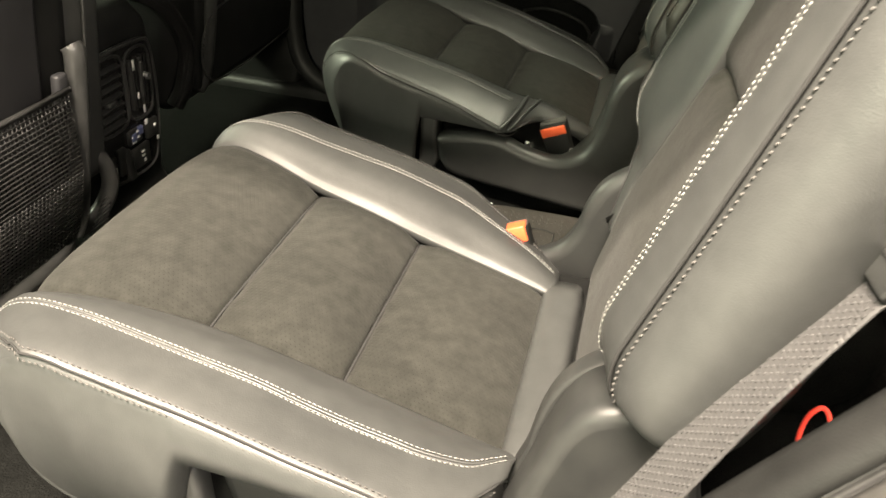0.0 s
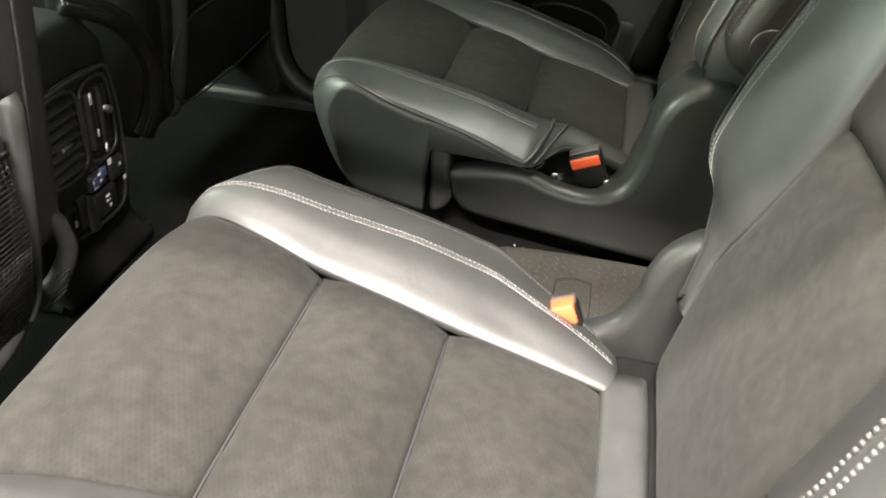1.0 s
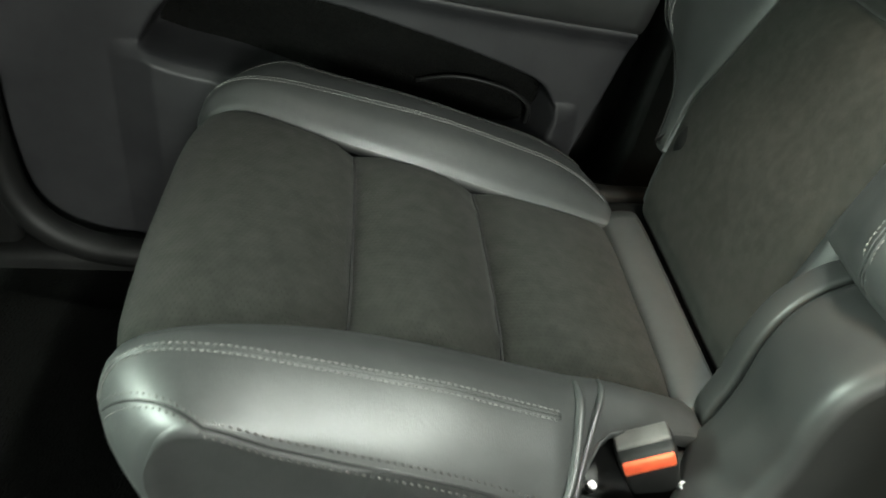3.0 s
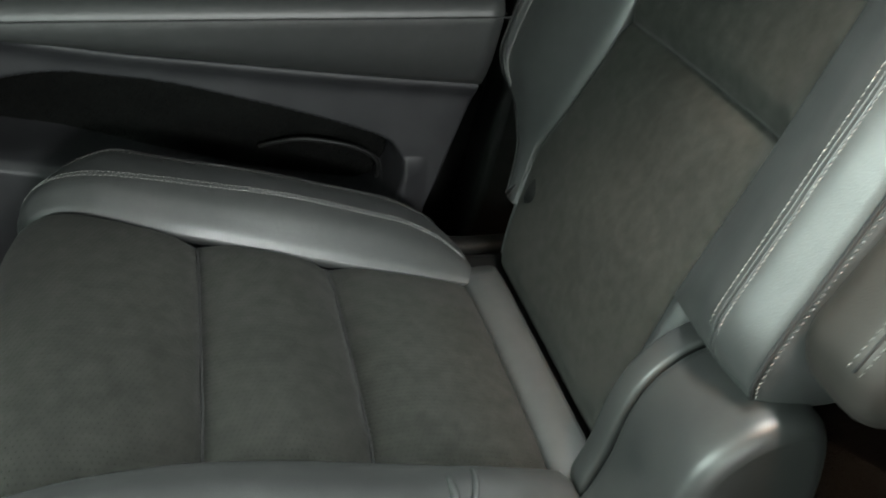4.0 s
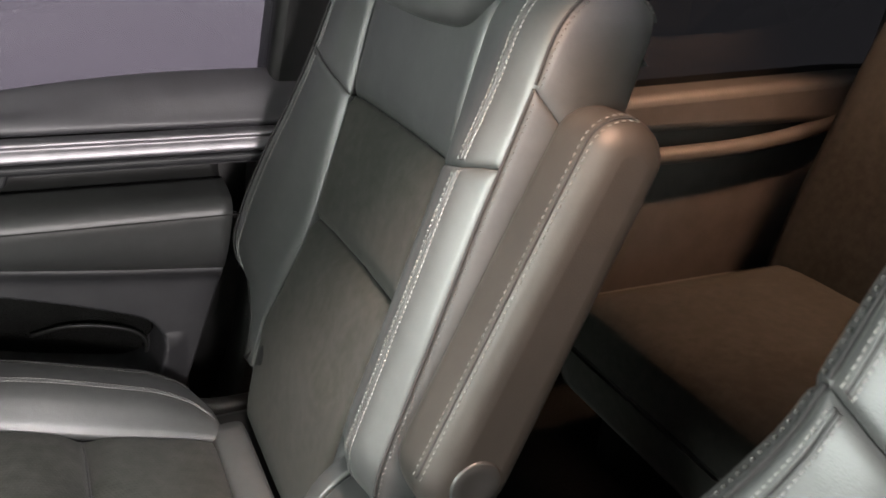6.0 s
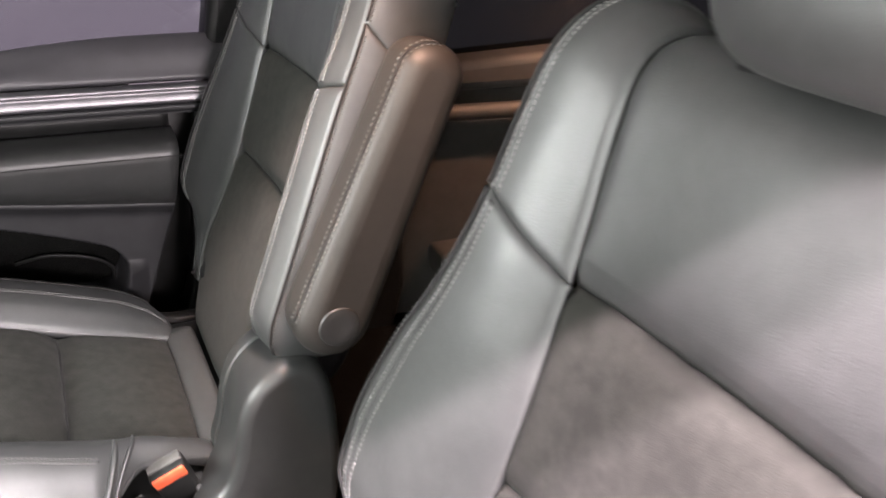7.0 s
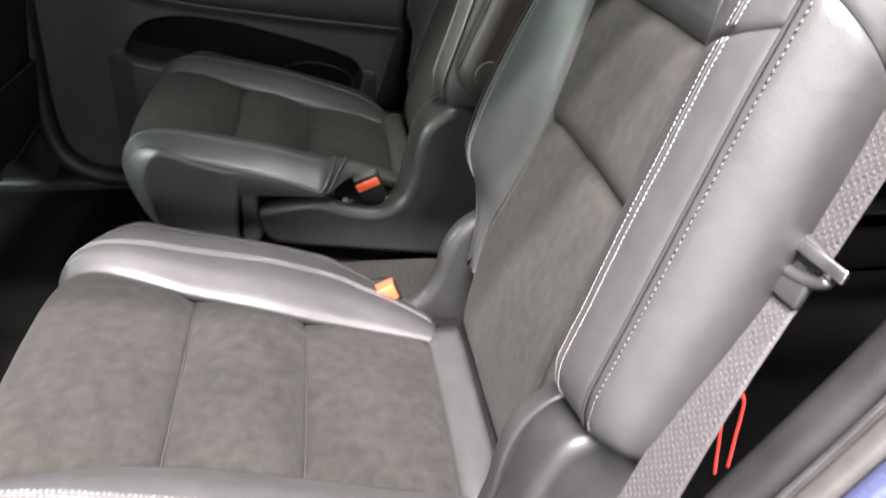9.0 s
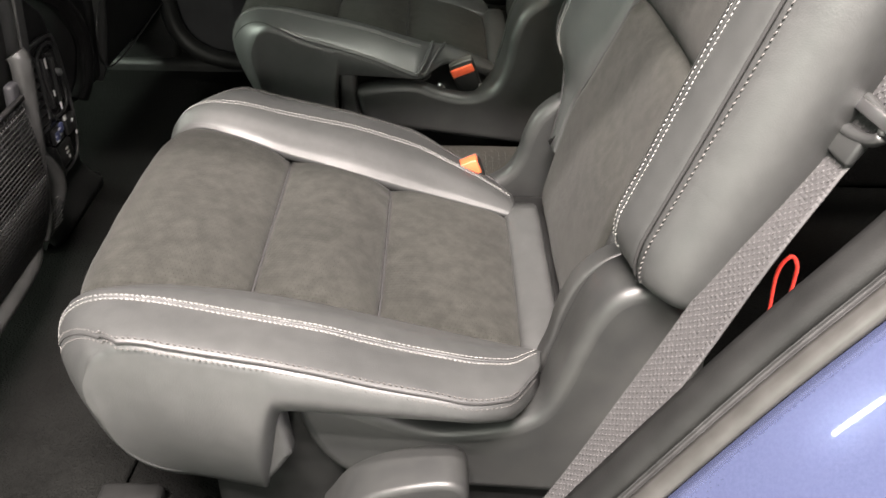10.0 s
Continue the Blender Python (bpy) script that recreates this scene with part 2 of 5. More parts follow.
def steps(a, b, n, edge):
    """Even steps from a to b with closer ones at both ends."""
    s = set(np.round(np.linspace(a, b, n + 1), 6))
    sign = 1 if b > a else -1
    for e in (0.25, 0.6, 1.2, 2.2):
        s.add(round(a + sign * e * edge, 6)), s.add(round(b - sign * e * edge, 6))
    inner = sorted((q for q in s if min(a, b) + 1e-5 < q < max(a, b) - 1e-5), reverse=sign < 0)
    return [a] + inner + [b]


def sheet(grid, flange=0.0, flip=False):
    """A surface from rows of points, its rim turned inwards by flange metres."""
    bm = bmesh.new()
    g = [[bm.verts.new(p) for p in row] for row in grid]
    faces = []
    for i in range(len(g) - 1):
        for j in range(len(g[0]) - 1):
            q = [g[i][j], g[i][j + 1], g[i + 1][j + 1], g[i + 1][j]]
            if len({tuple(np.round(w.co, 7)) for w in q}) >= 3:
                faces.append(bm.faces.new(q[::-1] if flip else q))
    if flange:
        bm.normal_update()
        rim = [g[0][j] for j in range(len(g[0]))] + [g[i][-1] for i in range(1, len(g))] + [g[-1][j] for j in range(len(g[0]) - 2, -1, -1)] + [g[i][0] for i in range(len(g) - 2, 0, -1)]
        low = [bm.verts.new(w.co - w.normal * flange) for w in rim]
        for i in range(len(rim)):
            j = (i + 1) % len(rim)
            q = [rim[j], rim[i], low[i], low[j]]
            bm.faces.new(q[::-1] if flip else q)
    return bm


def prism(outline, y0, y1, bevel=0.004, rounds=3):
    """A slab: an outline in x and z between two values of y, with rounded edges."""
    pts = [np.asarray(p, float) for p in outline]
    k = len(pts)
    area = sum(pts[i][0] * pts[(i + 1) % k][1] - pts[(i + 1) % k][0] * pts[i][1] for i in range(k))
    if area < 0:
        pts.reverse()
    nor = []
    for i in range(k):
        d = pts[(i + 1) % k] - pts[i - 1]
        d /= np.linalg.norm(d) + 1e-12
        nor.append(np.array([d[1], -d[0]]))
    lo, hi = min(y0, y1), max(y0, y1)
    rings = []
    for side in (0, 1):
        for j in range(rounds + 1):
            a = (j / rounds) * math.pi / 2
            inset, depth = bevel * (1 - math.sin(a)), bevel * (1 - math.cos(a))
            if side:
                a = (1 - j / rounds) * math.pi / 2
                inset, depth = bevel * (1 - math.sin(a)), bevel * (1 - math.cos(a))
                rings.append((inset, hi - depth))
            else:
                rings.append((inset, lo + depth))
    bm = bmesh.new()
    vs = [[bm.verts.new((p[0] - n[0] * ins, y, p[1] - n[1] * ins)) for p, n in zip(pts, nor)] for ins, y in rings]
    for a, b in zip(vs[:-1], vs[1:]):
        for i in range(k):
            bm.faces.new((a[i], a[(i + 1) % k], b[(i + 1) % k], b[i]))
    bmesh.ops.recalc_face_normals(bm, faces=bm.faces)
    for ring, way in ((vs[0], -1), (vs[-1], 1)):
        flat = [Vector((v.co.x, v.co.z)) for v in ring]
        places, _, faces, *_ = geometry.delaunay_2d_cdt(flat, [], [list(range(k))], 1, 1e-7)
        cap = [bm.verts.new((p.x, ring[0].co.y, p.y)) for p in places]
        for q in faces:
            f = bm.faces.new([cap[i] for i in q])
            f.normal_update()
            if f.normal.y * way < 0:
                f.normal_flip()
    return bm


def plan(points, z0, z1, bevel, n=5):
    """A slab: an outline in x and y between two heights."""
    bm = prism([(p[0], p[1]) for p in rounded(points, n, True)], z0, z1, bevel, 4)
    for v in bm.verts:
        v.co = Vector((v.co.x, v.co.z, v.co.y))
    bmesh.ops.recalc_face_normals(bm, faces=bm.faces)
    return bm


def block(x0, x1, y0, y1, z0, z1, bevel=0.006, segments=2):
    bm = bmesh.new()
    bmesh.ops.create_cube(bm, size=1.0)
    for v in bm.verts:
        v.co = Vector((x0 + (v.co.x + 0.5) * (x1 - x0), y0 + (v.co.y + 0.5) * (y1 - y0), z0 + (v.co.z + 0.5) * (z1 - z0)))
    if bevel:
        bmesh.ops.bevel(bm, geom=list(bm.edges), offset=bevel, segments=segments, profile=0.5, affect="EDGES")
    return bm


def tube(points, radius, sides=8, taper=None, flat=1.0):
    """A round bar along points."""
    p = [Vector(q) for q in points]
    bm = bmesh.new()
    rings = []
    for i, c in enumerate(p):
        d = (p[min(i + 1, len(p) - 1)] - p[max(i - 1, 0)]).normalized()
        a = d.orthogonal() if not rings else (last - d * last.dot(d))
        a.normalize()
        last = a
        b = d.cross(a)
        r = radius if taper is None else taper(i / (len(p) - 1)) * radius
        rings.append([bm.verts.new(c + (a * math.cos(t) + b * math.sin(t) * flat) * r) for t in (2 * math.pi * j / sides for j in range(sides))])
    for q, w in zip(rings[:-1], rings[1:]):
        for j in range(sides):
            bm.faces.new((q[j], q[(j + 1) % sides], w[(j + 1) % sides], w[j]))
    bm.faces.new(rings[0][::-1]), bm.faces.new(rings[-1])
    bmesh.ops.recalc_face_normals(bm, faces=bm.faces)
    return bm


def disc(centre, axis, radius, depth, n=28, bevel=0.002):
    """A round button; axis is its outward direction."""
    bm = bmesh.new()
    z = Vector(axis).normalized()
    a = z.orthogonal().normalized()
    b = z.cross(a)
    rings = []
    for r, h in ((radius, -depth), (radius, -bevel), (radius - bevel * 0.4, -bevel * 0.3), (radius - bevel, 0), (radius * 0.55, -0.0006), (0.0005, -0.001)):
        rings.append([bm.verts.new(Vector(centre) + z * h + (a * math.cos(t) + b * math.sin(t)) * r) for t in (2 * math.pi * j / n for j in range(n))])
    for q, w in zip(rings[:-1], rings[1:]):
        for j in range(n):
            bm.faces.new((q[j], q[(j + 1) % n], w[(j + 1) % n], w[j]))
    bm.faces.new(rings[-1])
    bmesh.ops.recalc_face_normals(bm, faces=bm.faces)
    return bm


def stitches(lines, length=0.0034, gap=0.0012, width=0.0005, height=0.0004):
    """Short raised dashes of thread along lines of (point, normal)."""
    verts, faces = [], []
    for line in lines:
        p = np.array([q[0] for q in line], float)
        nn = np.array([q[1] for q in line], float)
        s = np.r_[0, np.cumsum(np.linalg.norm(np.diff(p, axis=0), axis=1))]
        at = 0.0
        while at + length < s[-1]:
            c0 = np.array([np.interp(at, s, p[:, i]) for i in range(3)])
            c1 = np.array([np.interp(at + length, s, p[:, i]) for i in range(3)])
            n = np.array([np.interp(at, s, nn[:, i]) for i in range(3)])
            d = c1 - c0
            d /= np.linalg.norm(d) + 1e-12
            n -= d * (n @ d)
            n /= np.linalg.norm(n) + 1e-12
            w = np.cross(d, n) * width / 2
            c0, c1 = c0 - w * 0.7, c1 + w * 0.7
            mid = (c0 + c1) / 2
            k = len(verts)
            for c, up in ((c0, 0.0), (mid, height), (c1, 0.0)):
                verts += [c - w - n * height, c - w * 0.8 + n * up, c + w * 0.8 + n * up, c + w - n * height]
            for a in (0, 4):
                for j in range(4):
                    faces.append((k + a + j, k + a + (j + 1) % 4, k + a + 4 + (j + 1) % 4, k + a + 4 + j))
            faces += [(k, k + 1, k + 2, k + 3), (k + 11, k + 10, k + 9, k + 8)]
            at += length + gap
    bm = bmesh.new()
    vs = [bm.verts.new(v) for v in verts]
    for f in faces:
        bm.faces.new([vs[i] for i in f])
    bmesh.ops.recalc_face_normals(bm, faces=bm.faces)
    return bm


# ---- the cabin shell ----
FLOOR_Z = 0.160


def structure(name, bm, mat, label, category):
    return tagged(part(name, bm, mat), label, category, kind="structure")


structure("floor", block(-1.3, 2.5, -0.10, 1.50, 0.06, FLOOR_Z, 0.01), CARPET, "black carpeted car floor", "floor")
structure("ground", block(-40, 40, -40, 40, -0.50, -0.40, 0.0), mottled(material("concrete", (0.3,) * 3, 0.7), (0.48, 0.49, 0.47), (0.60, 0.61, 0.58), 3, second=60), "grey concrete garage ground", "ground")
structure("ceiling", block(-1.3, 2.5, 0.085, 1.38, 1.30, 1.34, 0.004), HEADLINER, "pale grey fabric headliner", "ceiling")
structure("wall_front", block(-1.36, -1.30, -0.1, 1.5, 0.1, 1.32, 0.01), SOFT_BLACK, "black dashboard wall", "wall")
structure("wall_rear", block(2.5, 2.56, -0.1, 1.5, 0.1, 1.32, 0.01), SOFT_BLACK, "black tailgate trim", "wall")

# near side: pillar and sill round the open doorway
structure("pillar_front", prism([(-0.34, 0.1), (-0.17, 0.1), (-0.20, 0.5), (-0.16, 1.0), (-0.10, 1.32), (-0.30, 1.32)], -0.09, -0.01, 0.012), SOFT_BLACK, "black centre pillar beside the open door", "pillar")
structure("roof_rail", block(-1.3, 2.5, -0.005, 0.09, 1.243, 1.335, 0.008), SOFT_BLACK, "black roof rail over the open door", "trim")
structure("door_sill", block(-1.3, 0.60, -0.13, -0.035, 0.05, 0.215, 0.015, 3), SOFT_BLACK, "black plastic door sill", "trim")

JAMB = rounded([(0.47, 0.20), (0.520, 0.290), (0.577, 0.390), (0.672, 0.550), (0.748, 0.665), (0.805, 0.77), (0.855, 0.92), (0.88, 1.10), (0.88, 1.28)], 8)


def jamb_band(y0, y1, o0, o1, crown, n=7):
    """A band along the rear edge of the doorway, from (y0, o0) to (y1, o1); o runs square to the edge, forwards and down."""
    grid = []
    for i, p in enumerate(JAMB):
        d = JAMB[min(i + 1, len(JAMB) - 1)] - JAMB[max(i - 1, 0)]
        d = d / np.linalg.norm(d)
        q = np.array([d[1], -d[0]])
        row = []
        for j in range(n):
            s = j / (n - 1)
            o = o0 + (o1 - o0) * s
            lift = crown * math.sin(math.pi * s)
            p2 = p + q * o - q * lift * 0.7
            row.append((p2[0], y0 + (y1 - y0) * s - lift * 0.7, p2[1]))
        grid.append(row)
    return sheet(grid, 0.012)


jamb = tagged(new("door_jamb"), "rear edge of the doorway with rubber seal, black trim and blue paint", "door jamb", kind="structure")
part("trim_strip", jamb_band(-0.033, -0.062, 0.002, 0.012, 0.007), SOFT_BLACK, jamb, "grained black trim strip")
part("groove", jamb_band(-0.0622, -0.0668, 0.0125, 0.0145, -0.004), RUBBER, jamb, "dark groove")
part("seal_lip", jamb_band(-0.067, -0.084, 0.0145, 0.0215, 0.005), SEAL, jamb, "smooth grey rubber door seal")
part("painted_edge", jamb_band(-0.0843, -0.26, 0.0218, 0.16, 0.034, 26), PAINT, jamb, "glossy blue body paint")
part("trim_backing", jamb_band(0.005, -0.0355, 0.085, 0.003, 0.0), SOFT_BLACK, jamb)
structure("wall_near", block(0.98, 2.5, -0.14, -0.05, 0.05, 0.80, 0.01), SOFT_BLACK, "black inner body side", "wall")
# Unseen panel added to stop the rear lamp leaking onto the third row.
structure("pillar_rear_near", block(0.915, 2.5, -0.13, -0.06, 0.803, 1.24, 0.01), SOFT_BLACK, "unseen black panel that keeps lamp light out of the rear quarter", "pillar")

# far side
structure("pillar_far", prism(rounded([(-0.36, 0.12), (-0.20, 0.12), (-0.14, 0.17), (-0.125, 0.30), (-0.16, 0.60), (-0.14, 1.0), (-0.08, 1.32), (-0.30, 1.32), (-0.34, 0.7)], 4, True), 1.36, 1.46, 0.014), SOFT_BLACK, "black centre pillar trim", "pillar")
structure("pillar_rear", prism(rounded([(0.62, 0.12), (0.64, 0.33), (0.665, 0.52), (0.685, 0.72), (0.80, 1.32), (1.05, 1.32), (1.02, 0.8), (1.02, 0.12)], 4, True), 1.42, 1.50, 0.014), SOFT_BLACK, "black rear pillar trim", "pillar")
structure("door_sill_far", block(-0.40, 0.75, 1.34, 1.46, 0.08, 0.185, 0.015, 3), SOFT_BLACK, "black plastic sill below the far door", "trim")
structure("wall_far", block(-1.3, 2.5, 1.50, 1.54, 0.05, 0.66, 0.005), SOFT_BLACK, "black inner body side", "wall")
structure("roof_rail_far", block(-1.3, 2.5, 1.36, 1.48, 1.22, 1.33, 0.02), SOFT_BLACK, "black roof rail", "trim")
# Glowing sheet added behind the far glass in place of its grey reflections.
PANE_GLOW = material("pane_glow", (0.0, 0.0, 0.0), 1.0)
PANE_GLOW.node_tree.nodes["Principled BSDF"].inputs["Emission Color"].default_value = (0.86, 0.83, 0.92, 1)
PANE_GLOW.node_tree.nodes["Principled BSDF"].inputs["Emission Strength"].default_value = 0.085
structure("backdrop", block(-6.0, 9.0, 4.0, 4.02, -0.40, 4.0, 0.0), PANE_GLOW, "plain grey glowing sheet standing in for reflections in the window", "backdrop")
sweep = rounded([(-0.135, 1.375, 0.75), (-0.140, 1.372, 0.50), (-0.140, 1.368, 0.32), (-0.118, 1.362, 0.235), (-0.06, 1.356, 0.192), (0.03, 1.352, 0.178), (0.20, 1.350, 0.176)], 7)
structure("pillar_trim", tube(sweep, 0.020, 12), SOFT_BLACK, "curved black trim at the pillar foot", "trim")


# ---- far door ----
door = thing("door_1", (0.25, 1.42, FLOOR_Z), "closed black rear door with metal strip, padded armrest and map pocket", "car door", kind="structure")
DINV = Matrix.Translation((-0.25, -1.42, -FLOOR_Z))


def on_door(name, bm, mat, label="", parent=None):
    bmesh.ops.transform(bm, matrix=DINV, verts=bm.verts)
    return part(name, bm, mat, parent or door, label)


pad_low = smooth1([-0.30, -0.12, 0.0, 0.10, 0.185, 0.31, 0.45, 0.62, 0.70], [0.66, 0.640, 0.598, 0.565, 0.547, 0.530, 0.512, 0.494, 0.486])
belt_top = smooth1([-0.30, 0.0, 0.187, 0.259, 0.336, 0.419, 0.508, 0.75], [0.690, 0.708, 0.731, 0.741, 0.752, 0.759, 0.761, 0.761])


def door_end(z):
    return 0.560 + (z - 0.33) * 0.33 if z < 0.48 else (0.6095 + (z - 0.48) * 0.10 if z < 0.64 else 0.80)


def door_band(profile, n=50, x0=-0.13):
    """A moulding along the door. profile(x): its (y, z) places from top to bottom."""
    grid = []
    for i in range(n + 1):
        row = []
        for y, z in profile(x0 + (0.60 - x0) * i / n):
            x = x0 + (door_end(z) - x0) * i / n
            row.append((x, y, z))
        grid.append(row)
    return sheet(grid, 0.02)


on_door("upper_trim", door_band(lambda x: rounded([(1.450, belt_top(x) - 0.008), (1.441, belt_top(x)), (1.431, belt_top(x) - 0.003), (1.416, belt_top(x) - 0.020), (1.403, 0.713), (1.397, 0.700), (1.402, 0.6935)], 4)), DOOR_TOP_SHEEN, "soft grained black upper door trim")
strip = on_door("metal_strip", door_band(lambda x: rounded([(1.398, 0.6930), (1.386, 0.6915), (1.3815, 0.687), (1.3840, 0.682), (1.3800, 0.677), (1.3775, 0.670), (1.3810, 0.665), (1.392, 0.6635)], 4)), SATIN, "brushed metal decor strip")
on_door("strip_border", door_band(lambda x: rounded([(1.400, 0.6630), (1.384, 0.6615), (1.381, 0.656), (1.386, 0.650), (1.415, 0.647)], 3)), DOOR_TRIM)
on_door("recess", door_band(lambda x: rounded([(1.412, 0.6475), (1.448, 0.642), (1.452, 0.624), (1.432, 0.606)], 3)), SOFT_BLACK, "black handle recess")
on_door("armrest_pad", door_band(lambda x: rounded([(1.425, 0.616), (1.385, 0.613), (1.360, 0.608), (1.349, 0.598), (1.3465, 0.588), (1.348, 0.575), (1.356, (0.575 + pad_low(x)) / 2), (1.374, pad_low(x) + 0.006), (1.395, pad_low(x) + 0.002)] if pad_low(x) < 0.565 else [(1.425, 0.616), (1.405, 0.614), (1.395, 0.611), (1.390, 0.606), (1.388, 0.602), (1.390, 0.598), (1.392, 0.596), (1.395, 0.594), (1.40, 0.592)], 3)), LEATHER, "padded leather door armrest")
lines = []
for zz, yy in ((0.5935, 1.3475), (0.5865, 1.3464)):
    lines.append([(np.array([x, yy, zz]), np.array([0, -1, 0.1])) for x in np.linspace(0.02, 0.63, 120)])
on_door("armrest_stitching", stitches(lines, 0.004, 0.0024), DARK_THREAD)
on_door("armrest_seam", tube([(x, 1.3468, 0.590) for x in np.linspace(0.02, 0.63, 40)], 0.0011, 6), SEAM)
# pull handle and window switch in the recess
on_door("pull_cup", prism(rounded([(0.235, 0.650), (0.252, 0.634), (0.275, 0.630), (0.34, 0.630), (0.358, 0.634), (0.372, 0.651), (0.44, 0.653), (0.44, 0.662), (0.20, 0.662), (0.20, 0.653)], 3, True), 1.392, 1.418, 0.004), DOOR_TRIM, "moulded pull handle")
on_door("window_switch", block(0.190, 0.228, 1.402, 1.424, 0.626, 0.650, 0.004, 3), PLASTIC, "small window switch")
on_door("switch_mark", block(0.203, 0.214, 1.4008, 1.4022, 0.638, 0.641, 0.0), THREAD, "", None)

pocket_top = smooth1([0.035, 0.06, 0.083, 0.12, 0.155, 0.238, 0.355, 0.47, 0.512, 0.530], [0.448, 0.488, 0.506, 0.516, 0.519, 0.509, 0.479, 0.441, 0.421, 0.392])
pocket_low = smooth1([0.035, 0.08, 0.132, 0.25, 0.40, 0.49, 0.512, 0.530], [0.449, 0.434, 0.423, 0.385, 0.345, 0.330, 0.345, 0.395])


def lower_depth(x, z):
    y = 1.392
    lip = math.exp(-((pad_low(x) - z) / 0.012) ** 2)
    y -= 0.012 * lip
    if z < pocket_low(min(max(x, 0.04), 0.53)) + 0.006 and 0.0 < x < 0.56:
        y -= 0.016 * min(max((pocket_low(min(max(x, 0.04), 0.53)) + 0.006 - z) / 0.02, 0), 1) * min(max((0.56 - x) / 0.03, 0), 1) * min(x / 0.05, 1)
    if 0.035 < x < 0.530:
        d = min(pocket_top(x) - z, z - pocket_low(x))
        s = min(max((d + 0.003) / 0.011, 0), 1)
        y += 0.082 * s * s * (3 - 2 * s)
    return y


grid = []
for i in range(240):
    row = []
    xa = -0.13 + 0.69 * i / 239
    for j in range(150):
        z = 0.165 + (pad_low(min(xa, 0.62)) - 0.165) * j / 149
        x = -0.13 + (door_end(z) + 0.13) * i / 239
        row.append((x, lower_depth(x, z), z))
    grid.append(row)
on_door("lower_panel", sheet(grid, 0.02, True), DOOR_TRIM, "moulded lower door panel with an open map pocket")
# Near-black plate added in the map pocket in place of its deep shade.
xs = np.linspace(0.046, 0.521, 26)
shade = [(x, pocket_top(x) - 0.0075) for x in xs] + [(x, pocket_low(x) + 0.0075) for x in xs[::-1]]
on_door("pocket_lining", prism(shade, 1.462, 1.4725, 0.002), CARPET, "dark plate standing in for the shade inside the map pocket")
on_door("bottle_ridge", tube(rounded([(0.36, 1.452, 0.395), (0.41, 1.440, 0.408), (0.47, 1.436, 0.398), (0.505, 1.440, 0.375), (0.508, 1.447, 0.345)], 5), 0.003, 8), SOFT_BLACK)
on_door("door_core", block(-0.13, 0.57, 1.478, 1.497, 0.15, 0.69, 0.004), SOFT_BLACK)
window = thing("window_1", (0.3, 1.44, 0.76), "tinted rear side window in the far door", "window", kind="structure")
w = part("pane", block(-0.55, 0.41, 0.000, 0.004, -0.06, 0.50, 0.0), GLASS, window)
w.visible_shadow = False


# ---- the two second-row seats ----
CUSHION = Profile([(0.27, 0.285), (0.20, 0.297), (0.155, 0.33), (0.130, 0.38), (0.125, 0.42), (0.139, 0.448), (0.17, 0.458), (0.22, 0.453), (0.285, 0.437), (0.35, 0.42), (0.41, 0.402), (0.48, 0.382), (0.55, 0.362), (0.572, 0.354)])
BACK = Profile([(0.600, 0.345), (0.607, 0.39), (0.638, 0.515), (0.68, 0.645), (0.725, 0.79), (0.749, 0.875), (0.764, 0.915), (0.786, 0.935), (0.815, 0.937), (0.836, 0.922), (0.843, 0.902)])
V_NOSE = CUSHION.where(0, 0.17, 0.3, 1.0)
V_S1, V_S2 = CUSHION.where(0, 0.290, 0.4, 1.0), CUSHION.where(0, 0.413, 0.4, 1.0)
W_B0, W_B2, W_B1 = BACK.where(1, 0.512, 0, 0.7), BACK.where(1, 0.641, 0, 0.8), BACK.where(1, 0.784, 0, 0.8)

bolster_rise = smooth1([0, 0.10, 0.138, 0.150, 0.180, 0.200, 0.218, 0.240, 0.260], [0.005, 0.004, 0, 0.005, 0.0180, 0.0198, 0.0186, 0.0155, 0.0115])
rise_along = smooth1([0.0, 0.25, 0.40, 0.50, 0.72, 0.86, 0.94, 1.0], [0.2, 0.45, 0.75, 0.90, 1.15, 1.0, 0.65, 0.2])
V_A, V_B, V_C = (CUSHION.where(0, q, 0.4, 1.0) for q in (0.42, 0.48, 0.53))
flare_in = smooth1([0.0, 0.12, 0.25, 0.42, V_A, V_B, V_C, 1.0], [0.76, 0.85, 0.97, 1.0, 1.0, 0.74, 0.50, 0.28])
V_F, V_G, V_H = (CUSHION.where(0, q, 0.4, 1.0) for q in (0.432, 0.452, 0.478))
flare_fold = smooth1([0.0, 0.12, 0.25, 0.42, V_F, V_G, V_H, V_C, 1.0], [0.76, 0.85, 0.97, 1.0, 1.0, 0.72, 0.44, 0.34, 0.26])
side_raise = smooth1([0.10, 0.14, 0.22, 0.33, 0.45, 0.52, 0.575], [0.0, 0.003, 0.009, 0.012, 0.014, 0.009, 0.0])
end_lift = smooth1([0.10, 0.40, 0.48, 0.53, 0.575], [0.0, 0.0, 0.006, 0.014, 0.024])
fold_drop = smooth1([0.10, 0.15, 0.19, 0.22, 0.265, 0.354, 0.415, 0.46], [0.0, 0.0, 0.005, 0.009, 0.013, 0.018, 0.024, 0.026])
flare_out = smooth1([0.0, 0.12, 0.25, 0.42, V_B, V_C, 0.975, 1.0], [0.76, 0.85, 0.97, 1.0, 1.0, 0.86, 0.55, 0.28])
back_lift = smooth1([0, 0.10, 0.138, 0.150, 0.19, 0.228], [-0.009, -0.006, 0, 0.009, 0.034, 0.022])
